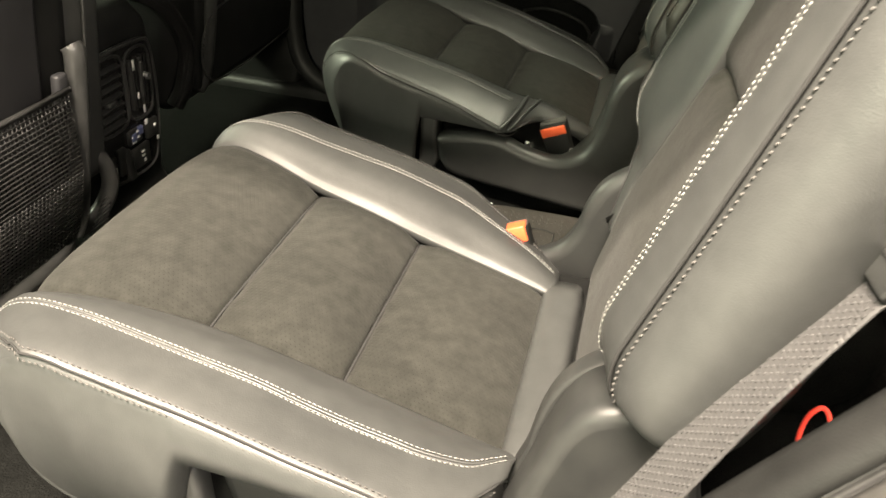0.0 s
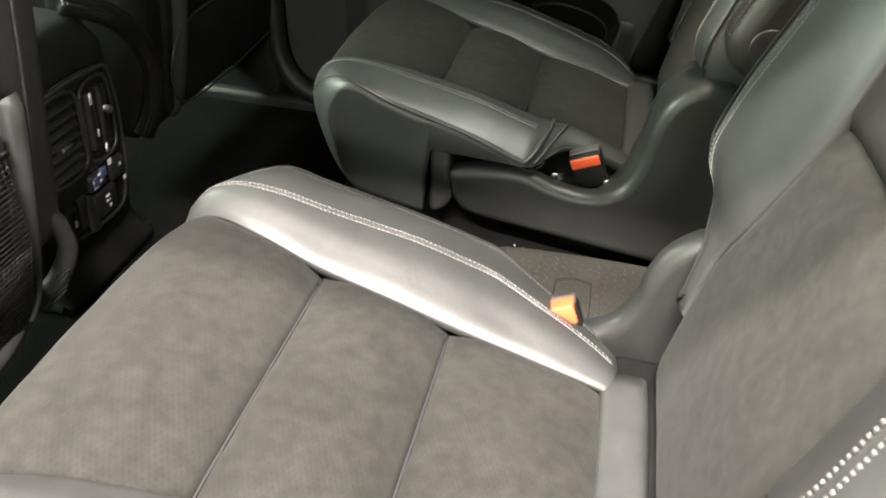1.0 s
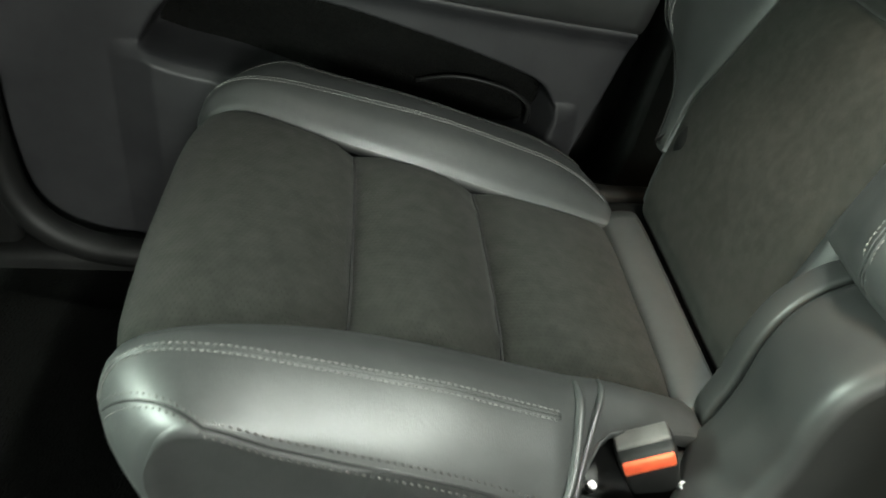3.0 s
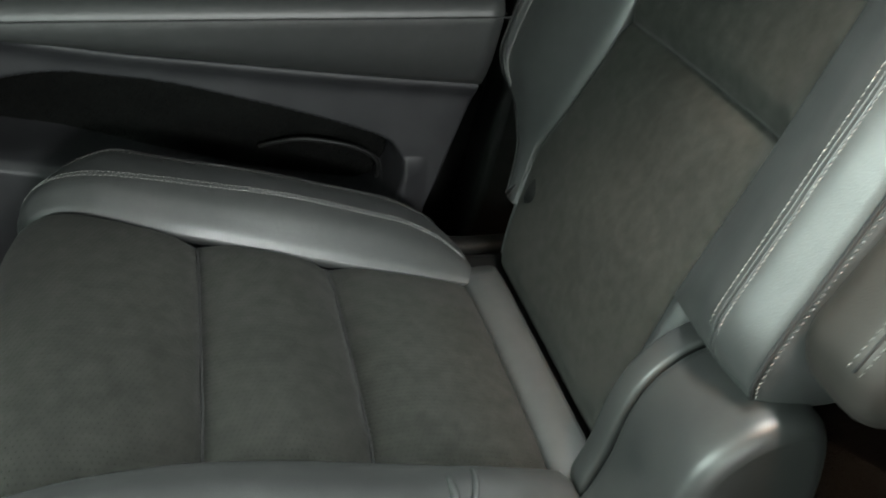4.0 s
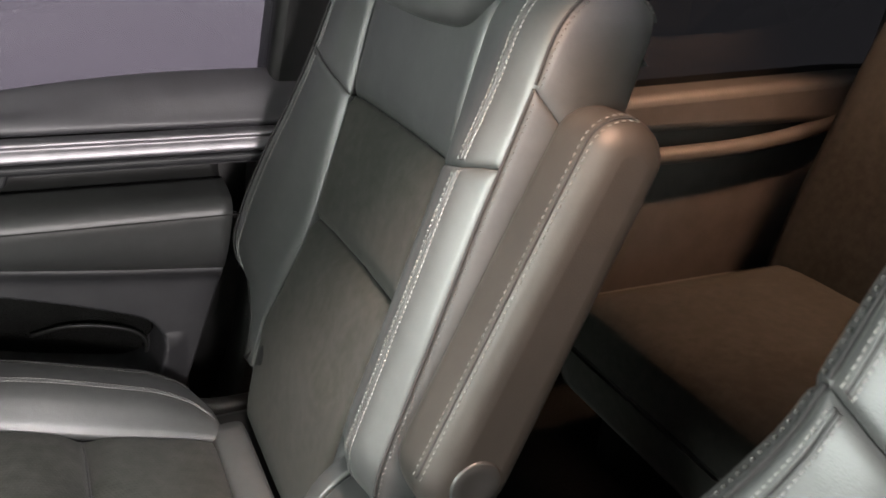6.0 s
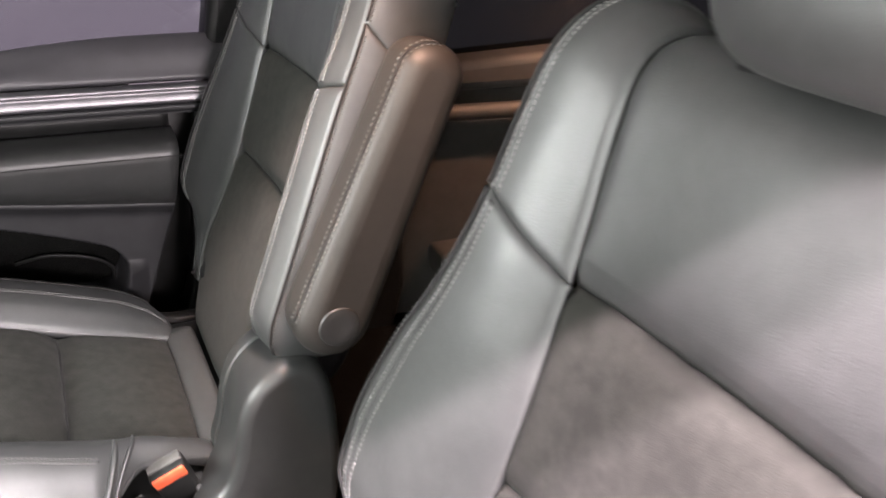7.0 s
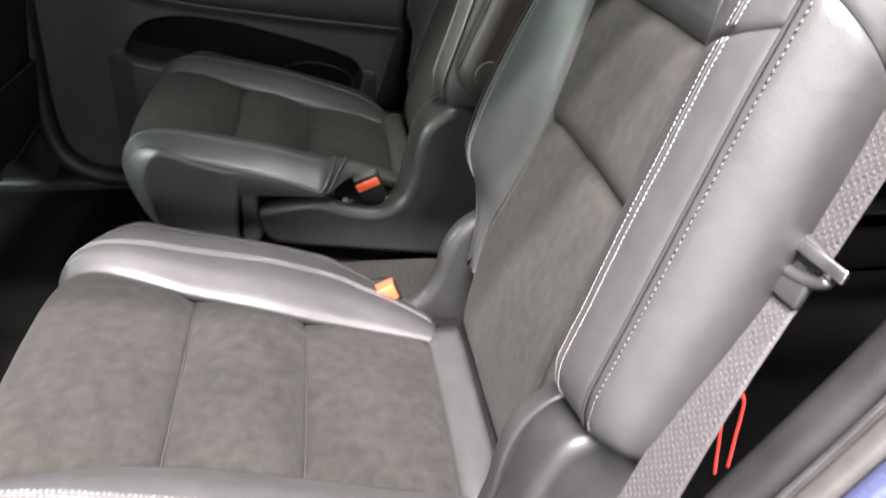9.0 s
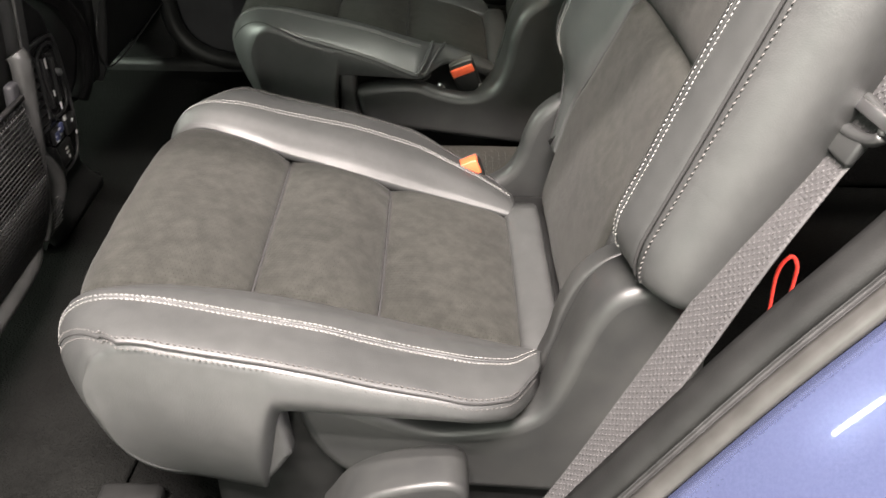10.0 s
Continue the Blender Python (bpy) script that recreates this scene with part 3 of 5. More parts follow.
back_wide = smooth1([0.0, 0.20, 0.30, 0.78, 0.88, 1.0], [0.88, 0.92, 1.0, 1.0, 0.95, 0.86])
back_swell = smooth1([0.0, W_B0, W_B0 + 0.025, W_B0 + 0.065, 0.62, 0.80, 1.0], [0.1, 0.25, 0.75, 1.0, 0.92, 0.6, 0.5])


cushion_edge = smooth1([0.0, 0.38, 0.48, 0.58, 0.76, 1.0], [0.166, 0.166, 0.152, 0.138, 0.131, 0.128])


def cushion_point(a, v, fold=False):
    """Place on the seat cushion, a metres outboard of its middle, at v of its length from front underside to rear."""
    p, n = CUSHION.at(v), CUSHION.normal(v)
    n = -n if n[1] < 0 and v > 0.4 else n
    s = abs(a)
    e = cushion_edge(v)
    u = s * e / 0.138
    if s > 0.138:
        u = 0.138 + (s - 0.138) * (flare_out if a > 0 else flare_fold if fold else flare_in)(v) + (e - 0.138) * max(1 - (s - 0.138) / 0.062, 0)
    x, z = p + n * bolster_rise(s) * rise_along(v)
    if a > 0.138 and not fold and v > 0.4:
        z += end_lift(p[0]) * min((s - 0.138) / 0.06, 1) + side_raise(p[0]) * max(s - 0.205, 0) / 0.055
    if fold and a < -0.138 and v > 0.3:
        z -= fold_drop(p[0]) * ((s - 0.138) / 0.122) ** 2.5 * min(max((flare_fold(v) - 0.3) / 0.5, 0), 1)
    front = min(max((0.24 - p[0]) / 0.11, 0), 1)
    x += 0.050 * (u / 0.260) ** 5 * front
    return np.array([x, math.copysign(u, a), z])


# half widths of the backrest: its insert and its wing towards +y, its insert towards -y
edge_plus = smooth1([0.0, 0.10, 0.20, 0.29, 0.44, 0.655, 0.80, 0.88, 1.0], [0.160, 0.172, 0.174, 0.153, 0.131, 0.137, 0.146, 0.150, 0.146])
edge_minus = smooth1([0.0, 0.25, 0.44, 0.656, 0.80, 0.90, 1.0], [0.100, 0.106, 0.110, 0.112, 0.107, 0.102, 0.100])
wing_out = smooth1([0.0, 0.12, 0.19, 0.225, 0.255, 0.30, 0.37, 0.48, 0.58, 0.67, 0.80, 0.88, 0.95, 1.0], [0.172, 0.188, 0.200, 0.228, 0.262, 0.286, 0.291, 0.273, 0.243, 0.226, 0.221, 0.208, 0.186, 0.170])
wing_lift = smooth1([0, 0.10, 0.138, 0.150, 0.19, 0.228], [-0.009, -0.006, 0, 0.006, 0.023, 0.029])


def is_wing(a, kind):
    return a < 0 if kind == "near" else a > 0


def back_point(a, w, kind=""):
    """Place on the backrest's face, at w of its length from its foot over its top."""
    p, n = BACK.at(w), BACK.normal(w)
    s = abs(a)
    wing = is_wing(a, kind)
    e = (edge_plus if wing else edge_minus)(w)
    if s < 0.138:
        u = s * e / 0.138
    elif wing:
        u = e + (s - 0.138) / 0.09 * (wing_out(w) - e)
    else:
        u = e + (s - 0.138) * (0.19 - e) / 0.052 if s < 0.19 else s
        u = e + (u - e) * back_wide(w)
    x, z = p + n * (wing_lift if wing else back_lift)(s) * back_swell(w)
    return np.array([x, math.copysign(u, a), z])


REAR = Profile([(0.712, 0.500), (0.740, 0.565), (0.785, 0.70), (0.822, 0.83), (0.840, 0.885), (0.842, 0.900)])


def back_side(b, w, sign, out, kind=""):
    """Place on the backrest's flank, from its front seam (0) to its rear edge (1)."""
    p, n = BACK.at(w), BACK.normal(w)
    wing = is_wing(sign, kind)
    front = p + n * (wing_lift if wing else back_lift)(0.228) * back_swell(w)
    rear = REAR.at(min(max((w - W_B0) / (0.99 - W_B0), 0), 1))
    span = np.linalg.norm(rear - front)
    k = min(span / 0.08, 1)
    e = (edge_plus if wing else edge_minus)(w)
    wide = wing_out(w) if wing else e + (0.228 - e) * back_wide(w)
    if wing:
        k *= min(max((wide - 0.20) / 0.03, 0), 1)
        wide -= (wide - min(wide, 0.205)) * max(b, 0.0) ** 1.6
    u = wide + out * k * math.sin(math.pi * 0.98 * max(b, 0.0) ** 0.80)
    x, z = front + (rear - front) * b
    return np.array([x, sign * u, z])


def sampler(fn, side, yc):
    """Turns a seat place into a world place, mirrored for the seat on the other side."""
    def f(*q):
        p = fn(*q)
        return np.array([p[0], yc + side * p[1], p[2]])
    return f


def fullness(p):
    """Slow unevenness of padded upholstery, in metres."""
    q = Vector(p)
    return 0.0011 * noise.noise(q * 11.0) + 0.0006 * noise.noise(q * 27.0)


def panel(fn, a0, a1, v0, v1, na, nv, la, lv, puff=0.003, drop=0.005, flange=0.012, flip=False, seam=0.0035, cross=None, pucker=0.0):
    """One upholstery piece: a soft pillow whose rim dips into the seam. la, lv: metres for one unit of a and v.
    cross: depth and width of the dip at the ends of v, where they differ; pucker: small gathers along those ends."""
    dv, sv_ = cross or (drop, seam)
    av, vv = steps(a0, a1, na, seam * 1.5 / la), steps(v0, v1, nv, sv_ * 1.2 / lv)
    grid = []
    for v in vv:
        row = []
        for a in av:
            p = fn(a, v)
            e = 1e-3
            da = fn(a + e, v) - fn(a - e, v)
            dw = fn(a, min(v + e, 1.0)) - fn(a, max(v - e, 0.0))
            n = np.cross(da, dw)
            n /= np.linalg.norm(n) + 1e-12
            n = n if not flip else -n
            ea, ev = min(abs(a - a0), abs(a1 - a)) * la, min(abs(v - v0), abs(v1 - v)) * lv
            sa, sv = abs(a - a0) / abs(a1 - a0), abs(v - v0) / abs(v1 - v0)
            lift = puff * (max(math.sin(math.pi * sa), 0) * max(math.sin(math.pi * sv), 0)) ** 0.5
            lift -= max(drop * math.exp(-(ea / seam) ** 1.3), dv * math.exp(-(ev / sv_) ** 1.2))
            lift += fullness(p) * min(ea / 0.012, 1) * min(ev / 0.012, 1)
            if pucker:
                lift += pucker * math.exp(-ev / 0.016) * noise.noise(Vector((a * 62.0, v * 9.0, v0 * 40.0)))
            row.append(tuple(p + n * lift))
        grid.append(row)
    return sheet(grid, flange, flip)


def seam_line(fn, samples, lift=0.0):
    """Points and normals along a line of (a, v) places."""
    out = []
    for a, v in samples:
        e = 1e-3
        n = np.cross(fn(a + e, v) - fn(a - e, v), fn(a, min(v + e, 1)) - fn(a, max(v - e, 0)))
        n /= np.linalg.norm(n) + 1e-12
        if n[2] < 0 and n[0] > 0:
            n = -n
        if n[2] < -0.5:
            n = -n
        out.append((fn(a, v) + n * lift, n))
    return out


SHIELD_OUT = [(0.338, 0.372), (0.37, 0.376), (0.43, 0.350), (0.466, 0.338), (0.507, 0.340), (0.541, 0.348), (0.564, 0.364), (0.579, 0.402), (0.590, 0.443), (0.604, 0.482), (0.624, 0.503), (0.652, 0.507), (0.683, 0.480), (0.705, 0.44), (0.712, 0.34), (0.70, 0.265), (0.66, 0.245), (0.56, 0.25), (0.45, 0.260), (0.395, 0.268), (0.365, 0.29), (0.344, 0.33)]
SHIELD_LOW = [(0.336, 0.400), (0.43, 0.398), (0.50, 0.375), (0.56, 0.345), (0.62, 0.34), (0.66, 0.34), (0.70, 0.33), (0.71, 0.30), (0.70, 0.265), (0.66, 0.245), (0.45, 0.260), (0.385, 0.278), (0.345, 0.33)]
SHIELD_IN = [(0.331, 0.350), (0.345, 0.360), (0.385, 0.367), (0.431, 0.368), (0.473, 0.353), (0.52, 0.347), (0.558, 0.364), (0.576, 0.408), (0.584, 0.456), (0.598, 0.489), (0.624, 0.511), (0.652, 0.518), (0.678, 0.508), (0.694, 0.46), (0.70, 0.38), (0.698, 0.32), (0.688, 0.276), (0.664, 0.252), (0.607, 0.259), (0.483, 0.275), (0.37, 0.290), (0.342, 0.308), (0.333, 0.33)]


def skirt(cp, side, yc, sign, fold):
    """The leather flank of the cushion below its side seam."""
    low_rear = smooth1([0.32, 0.36, 0.43, 0.48, 0.512, 0.545, 0.58], [0.384, 0.383, 0.381, 0.380, 0.372, 0.355, 0.33])
    rim = [cushion_point(sign * 0.260, v, fold) for v in np.linspace(0.0, 0.99, 500)]
    tip = min(range(len(rim)), key=lambda i: rim[i][0])
    under_rim, top_rim = rim[:tip + 1][::-1], rim[tip:]
    ux, uz, uu = [q[0] for q in under_rim], [q[2] for q in under_rim], [abs(q[1]) for q in under_rim]
    tx, tz, tu = [q[0] for q in top_rim], [q[2] for q in top_rim], [abs(q[1]) for q in top_rim]
    x0, x1 = rim[tip][0], tx[-1]
    grid = []
    step = 0.296 if fold and sign < 0 else 0.304
    for x in np.r_[x0 + (0.20 - x0) * np.linspace(0, 1, 14) ** 2, np.linspace(0.207, step - 0.006, 12), np.linspace(step - 0.002, step + 0.026, 13), np.linspace(step + 0.034, x1, 26)]:
        top, wide = float(np.interp(x, tx, tz)), float(np.interp(x, tx, tu))
        low, low_u = float(np.interp(x, ux, uz)), float(np.interp(x, ux, uu))
        k = min(max((x - step) / (0.010 if fold and sign < 0 else 0.028), 0), 1)
        k = k * k * (3 - 2 * k)
        low = min(low * (1 - k) + low_rear(x) * k, top - 0.0005)
        swell = min(max((x - x0) / 0.07, 0), 1)
        low -= 0.0 if fold and sign < 0 else 0.009 * (1 - k) * swell
        row = []
        for j in range(15):
            q = j / 14
            out = 0.009 * math.sin(math.pi * min(q, 1.0) ** 0.85) - 0.0012 * math.exp(-q * 30) - 0.016 * q ** 4
            if fold and sign < 0:
                out = 0.004 * math.sin(math.pi * q) - 0.008 * q ** 1.3
            base = wide + (low_u - wide) * q * (1 - k) * (1 - min(max((x - 0.17) / 0.15, 0), 1))
            row.append((x, yc + side * sign * (base + out * swell * min((top - low) / 0.06, 1)), top + (low - top) * q))
        grid.append(row)
    return sheet(grid, 0.008, flip=(sign * side > 0))


def buckle(at, lean, wide_button=False, name="seat_belt_buckle"):
    """A belt buckle: dark housing with a red release button on its head."""
    t = thing(name, at, "black seat belt buckle with an orange-red release button", "seat belt buckle", "seat belt buckles")
    turn = Matrix.Rotation(radians(lean[0]), 4, "X") @ Matrix.Rotation(radians(lean[1]), 4, "Y")
    bm = block(-0.022, 0.022, -0.013, 0.013, -0.064, 0.004, 0.005, 3)
    for v in bm.verts:
        v.co.x *= 1 - 0.18 * max(-v.co.z - 0.01, 0) / 0.05
    bmesh.ops.transform(bm, matrix=turn, verts=bm.verts)
    part("housing", bm, SOFT_BLACK, t)
    bm = block(-0.0195, 0.0195, -0.0146, 0.006 if wide_button else -0.002, -0.0125, 0.0078 if wide_button else 0.0020, 0.002, 3)
    bmesh.ops.transform(bm, matrix=turn, verts=bm.verts)
    part("release_button", bm, RED, t, "orange-red release button")
    bm = block(-0.0205, 0.0205, -0.0025, 0.0130, 0.001, 0.0065, 0.002, 2)
    bmesh.ops.transform(bm, matrix=turn, verts=bm.verts)
    part("slot_rim", bm, BUCKLE_GREY, t, "grey slot rim")
    return t


def headrest(parent, side, yc, lower=0.0):
    """A padded headrest on two posts."""
    c = Vector((0.812 - lower * 0.6, yc - side * 0.004, 1.040 - lower))
    grid = []
    n1, n2 = 26, 36
    for i in range(n1 + 1):
        f = -math.pi / 2 + math.pi * i / n1
        row = []
        for j in range(n2 + 1):
            t = 2 * math.pi * j / n2
            pw = lambda q, e: math.copysign(abs(q) ** e, q)
            x = 0.052 * pw(math.cos(f), 0.55) * pw(math.cos(t), 0.75)
            y = 0.101 * pw(math.cos(f), 0.45) * pw(math.sin(t), 0.55)
            z = 0.098 * pw(math.sin(f), 0.62)
            x += 0.012 * (1 - (y / 0.110) ** 2) * (1 if x < 0 else -1) * -1
            q = Matrix.Rotation(radians(12), 4, "Y") @ Vector((x, y, z))
            row.append(tuple(c + q))
        grid.append(row)
    bm = sheet(grid)
    bmesh.ops.remove_doubles(bm, verts=bm.verts, dist=1e-5)
    bmesh.ops.recalc_face_normals(bm, faces=bm.faces)
    h = part("headrest", bm, LEATHER, parent, "padded black leather headrest")
    for k in (-1, 1):
        part("post", tube([(0.803, yc + k * 0.07, 0.915), (0.808, yc + k * 0.07, 0.97)], 0.006, 12), RUBBER, h)
    # Black block: post guides, and the shade under the headrest put in as colour.
    part("post_guide", block(0.780, 0.828, yc - 0.092, yc + 0.092, 0.915, 0.9375, 0.008, 3), SOFT_BLACK, h)
    lines = []
    for off in (-0.0055, 0.0055):
        line = []
        for i in range(60):
            f = -1.35 + 2.7 * i / 59
            pw = lambda q, e: math.copysign(abs(q) ** e, q)
            x = -0.0535 * pw(math.cos(f), 0.55)
            z = 0.099 * pw(math.sin(f), 0.62)
            y = side * 0.050 + off
            x -= 0.012 * (1 - (y / 0.110) ** 2) * -1
            p = Matrix.Rotation(radians(12), 4, "Y") @ Vector((x, y, z))
            line.append((np.array(c + p), np.array((-1, 0, 0.2 * z / 0.1))))
        lines.append(line)
    part("headrest_stitching", stitches(lines), DARK_THREAD, h)
    mid = [(a[0] + b[0]) / 2 for a, b in zip(*lines)]
    part("headrest_seam", tube([tuple(q) for q in mid], 0.0013, 6), SEAM, h)
    return h


def armrest(parent, yc, side):
    """The folded-up inboard armrest with its round pivot cover."""
    foot, top = np.array([0.683, 0.582]), np.array([0.786, 0.836])
    d = (top - foot) / np.linalg.norm(top - foot)
    n = np.array([-d[1], d[0]])
    out = []
    for i in range(15):
        t = math.pi + math.pi * i / 14
        out.append(foot + (n * math.cos(t) + d * math.sin(t)) * 0.043)
    for i in range(1, 6):
        out.append(foot + d * 0.274 * i / 6 - n * -1 * (0.043 - 0.006 * i / 6))
    for i in range(13):
        t = math.pi * i / 12
        out.append(top + (n * math.cos(t) * 1.0 + d * math.sin(t) * 0.85) * 0.037)
    for i in range(5, 0, -1):
        out.append(foot + d * 0.274 * i / 6 - n * (0.043 - 0.006 * i / 6))
    yi, yo = yc - side * 0.293, yc - side * 0.223
    a = part("armrest", prism(out, yi, yo, 0.024, 7), ARM_SHADED, parent, "folded-up padded armrest with shade put into its brown-black colour")
    part("pivot_cover", disc((foot[0] + 0.001, yi - side * 0.002, foot[1]), (0, -side, 0), 0.0225, 0.006), PLASTIC, a, "round plastic pivot cover")
    lines = []
    for turn in (1.08, 1.25, 1.42):
        line = []
        rise, out_y = 0.0247 * math.sin(turn), yi + side * (0.024 - 0.0247 * math.cos(turn))
        for i in range(70):
            s = i / 69
            q = foot + d * (-0.01 + 0.284 * s) + n * (0.0193 - 0.006 * s + rise)
            line.append((np.array([q[0], out_y, q[1]]), np.array([n[0] * math.sin(turn), -side * math.cos(turn), n[1] * math.sin(turn)])))
        for i in range(1, 16):
            u = n * math.cos(i * 0.1) + d * math.sin(i * 0.1)
            q = top + (n * math.cos(i * 0.1) + d * math.sin(i * 0.1) * 0.85) * (0.0135 + rise)
            line.append((np.array([q[0], out_y, q[1]]), np.array([u[0] * math.sin(turn), -side * math.cos(turn), u[1] * math.sin(turn)])))
        lines.append(line)
    part("armrest_stitching", stitches([lines[0], lines[2]], 0.0036, 0.0026, 0.0006, 0.0005), MID_THREAD, a, "brown double stitching")
    part("armrest_seam", tube([tuple(q[0] - q[1] * 0.0006) for q in lines[1]], 0.0010, 6), SEAM, a)
    return a


def twin_seam(fn, add, owner, places, thread, width=0.0006):
    """A lapped seam: two small ridges between two rows of stitches."""
    def row(o, lift):
        return [(p + n * (fullness(p) + 0.0006), n) for p, n in seam_line(fn, [(a + o, v) for a, v in places], lift)]
    add("stitching", stitches([row(-0.0038, 0.0007), row(0.0038, 0.0007)], width=width), thread, owner, "pale double stitching" if thread is THREAD else "")
    for o in (-0.0015, 0.0015):
        add("seam_ridge", tube([q[0] for q in row(o, -0.0004)], 0.0011, 7), LEATHER, owner)
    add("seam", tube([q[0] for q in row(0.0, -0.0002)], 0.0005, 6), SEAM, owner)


def seat(name, yc, side, label, with_armrest):
    t = thing(name, (0.45, yc, FLOOR_Z), label, "car seat", "second-row seats")
    inv = Matrix.Translation((-0.45, -yc, -FLOOR_Z))
    fold = with_armrest
    cp, bp = sampler(lambda a, v: cushion_point(a, v, fold), side, yc), sampler(lambda a, w: back_point(a, w, "far" if fold else "near"), side, yc)
    flip = side > 0

    def add(pname, bm, mat, parent=t, plabel=""):
        bmesh.ops.transform(bm, matrix=inv, verts=bm.verts)
        return part(pname, bm, mat, parent, plabel)

    LC, LB = CUSHION.length, BACK.length
    # cushion
    for v0, v1, nv in ((0.0, V_S1, 36), (V_S1, V_S2, 18), (V_S2, 1.0, 20)):
        add("cushion_panel", panel(cp, -0.138, 0.138, v0, v1, 24, nv, 1, LC, 0.005, 0.0045, 0.010, flip, 0.005, (0.0145, 0.026), 0.0024), PERFORATED, t, "grey-brown perforated suede panel")
    for v in (V_S1, V_S2):
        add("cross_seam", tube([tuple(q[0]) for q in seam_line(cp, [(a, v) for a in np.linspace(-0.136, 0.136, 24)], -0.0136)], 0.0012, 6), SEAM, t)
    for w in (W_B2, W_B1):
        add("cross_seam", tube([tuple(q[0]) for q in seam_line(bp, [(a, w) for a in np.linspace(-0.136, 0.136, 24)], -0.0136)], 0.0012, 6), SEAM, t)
    for sign in (-1, 1):
        a0, a1 = (0.138, 0.260) if sign > 0 else (-0.260, -0.138)
        b = add("cushion_bolster", panel(cp, a0, a1, 0.0, 0.995, 16, 60, 1, LC, 0.001, 0.0024, 0.014, flip), LEATHER, t, "smooth black leather bolster")
        last = V_F if fold and sign < 0 else 0.985
        twin_seam(cp, add, b, [(sign * 0.200, v) for v in np.linspace(V_NOSE - 0.10, last, 110)], MID_THREAD if fold else THREAD, 0.0005 if fold else 0.0006)
        k = add("cushion_flank", skirt(cp, side, yc, sign, fold), LEATHER, t, "black leather cushion flank")
        top = []
        for v in np.linspace(V_NOSE + 0.012, V_G if fold and sign < 0 else (0.955 if fold or sign < 0 else 0.985), 100):
            p = cushion_point(sign * 0.260, v, fold)
            top.append(p)
        line = [(np.array([p[0], yc + side * sign * (abs(p[1]) + 0.0026), p[2] - 0.0044]), np.array([0, side * sign * 0.95, 0.3])) for p in top]
        upper = [(p + n * (fullness(p) + 0.0008), n) for p, n in seam_line(cp, [(sign * (0.210 + 0.0445 * s), V_NOSE + 0.012 - 0.092 * (1 - s)) for s in np.linspace(0, 0.97, 24)] + [(sign * 0.2545, v) for v in np.linspace(V_NOSE + 0.014, V_G if fold and sign < 0 else 0.955, 100)])]
        line = [(p + n * (fullness(p) + 0.0008), n) for p, n in seam_line(cp, [(sign * (0.218 + 0.0415 * s), V_NOSE + 0.004 - 0.094 * (1 - s)) for s in np.linspace(0, 0.97, 24)])] + line
        add("side_stitching", stitches([line, upper], 0.0030, 0.0022, 0.0010, 0.0007), DARK_THREAD, k)
        nose = [p + n * (fullness(p) + 0.0004) for p, n in seam_line(cp, [(sign * (0.214 + 0.0445 * s), V_NOSE + 0.009 - 0.093 * (1 - s)) for s in np.linspace(0, 0.97, 24)])]
        cord = [tuple(p) for p in nose] + [(p[0], yc + side * sign * (abs(p[1]) + 0.0005), p[2] + 0.0005) for p in top]
        # Black tube along the side seam stands in for shade in its groove.
        add("piping", tube(cord, 0.0010, 7), SEAM, k)
        if fold and sign < 0:
            add("flank_fold", prism(rounded([(0.306, 0.292), (0.322, 0.291), (0.337, 0.312), (0.332, 0.35), (0.329, 0.384), (0.306, 0.388), (0.305, 0.34)], 4, True), yc - side * 0.205, yc - side * 0.2480, 0.007), LEATHER, k, "pale-lit leather flap")
        else:
            add("flank_fold", prism(rounded([(0.300, 0.290), (0.306, 0.2885), (0.313, 0.292), (0.333, 0.322), (0.334, 0.330), (0.329, 0.384), (0.322, 0.387), (0.300, 0.387)], 2, True), yc + side * sign * 0.222, yc + side * sign * 0.246, 0.006), LEATHER, k)
    if fold:
        for q0, q1, r in ((V_F - 0.006, V_G, 0.0042), (V_F + 0.012, V_H - 0.008, 0.0030)):
            ridge = [cp(-0.258 + 0.085 * s ** 1.3, q0 + (q1 - q0) * math.sin(s * math.pi / 2)) + np.array([0, 0, 0.0015 + 0.002 * math.sin(math.pi * s)]) for s in np.linspace(0, 1, 18)]
            add("gathered_fold", tube(ridge, r, 8, lambda s: 0.35 + 0.65 * math.sin(math.pi * (0.1 + 0.8 * s))), LEATHER, t)
    strip = [[(x, yc + side * u, z - 0.004 * (abs(u) / 0.15) ** 6) for u in np.linspace(-0.152, 0.152, 16)] for x, z in rounded([(0.553, 0.335), (0.556, 0.356), (0.566, 0.364), (0.582, 0.366), (0.596, 0.362), (0.603, 0.340)], 4)]
    add("rear_strip", sheet(strip, 0.02, flip), LEATHER, t, "plain leather strip behind the cushion")
    # backrest
    for w0, w1, nw, mat, lab in ((0.0, W_B2, 20, SUEDE, "suede backrest panel"), (W_B2, W_B1, 12, SUEDE, "suede backrest panel"), (W_B1, 0.985, 22, LEATHER, "smooth leather upper backrest panel")):
        add("backrest_panel", panel(bp, -0.138, 0.138, w0, w1, 22, nw, 1, LB, 0.004, 0.0045, 0.02, flip, 0.005, (0.0120, 0.014), 0.0014), mat, t, lab)
    for sign in (-1, 1):
        a0, a1 = (0.138, 0.228) if sign > 0 else (-0.228, -0.138)
        b = None
        foot = W_B0 - 0.13 if (sign > 0) == fold else W_B0
        twin = 0.19 if (sign < 0) == fold else 0.217
        # the seams climb towards the door side of the seat
        climb = (0.985 - W_B1) * (0.14 if sign * side > 0 else 0.13 if fold else 0.19)
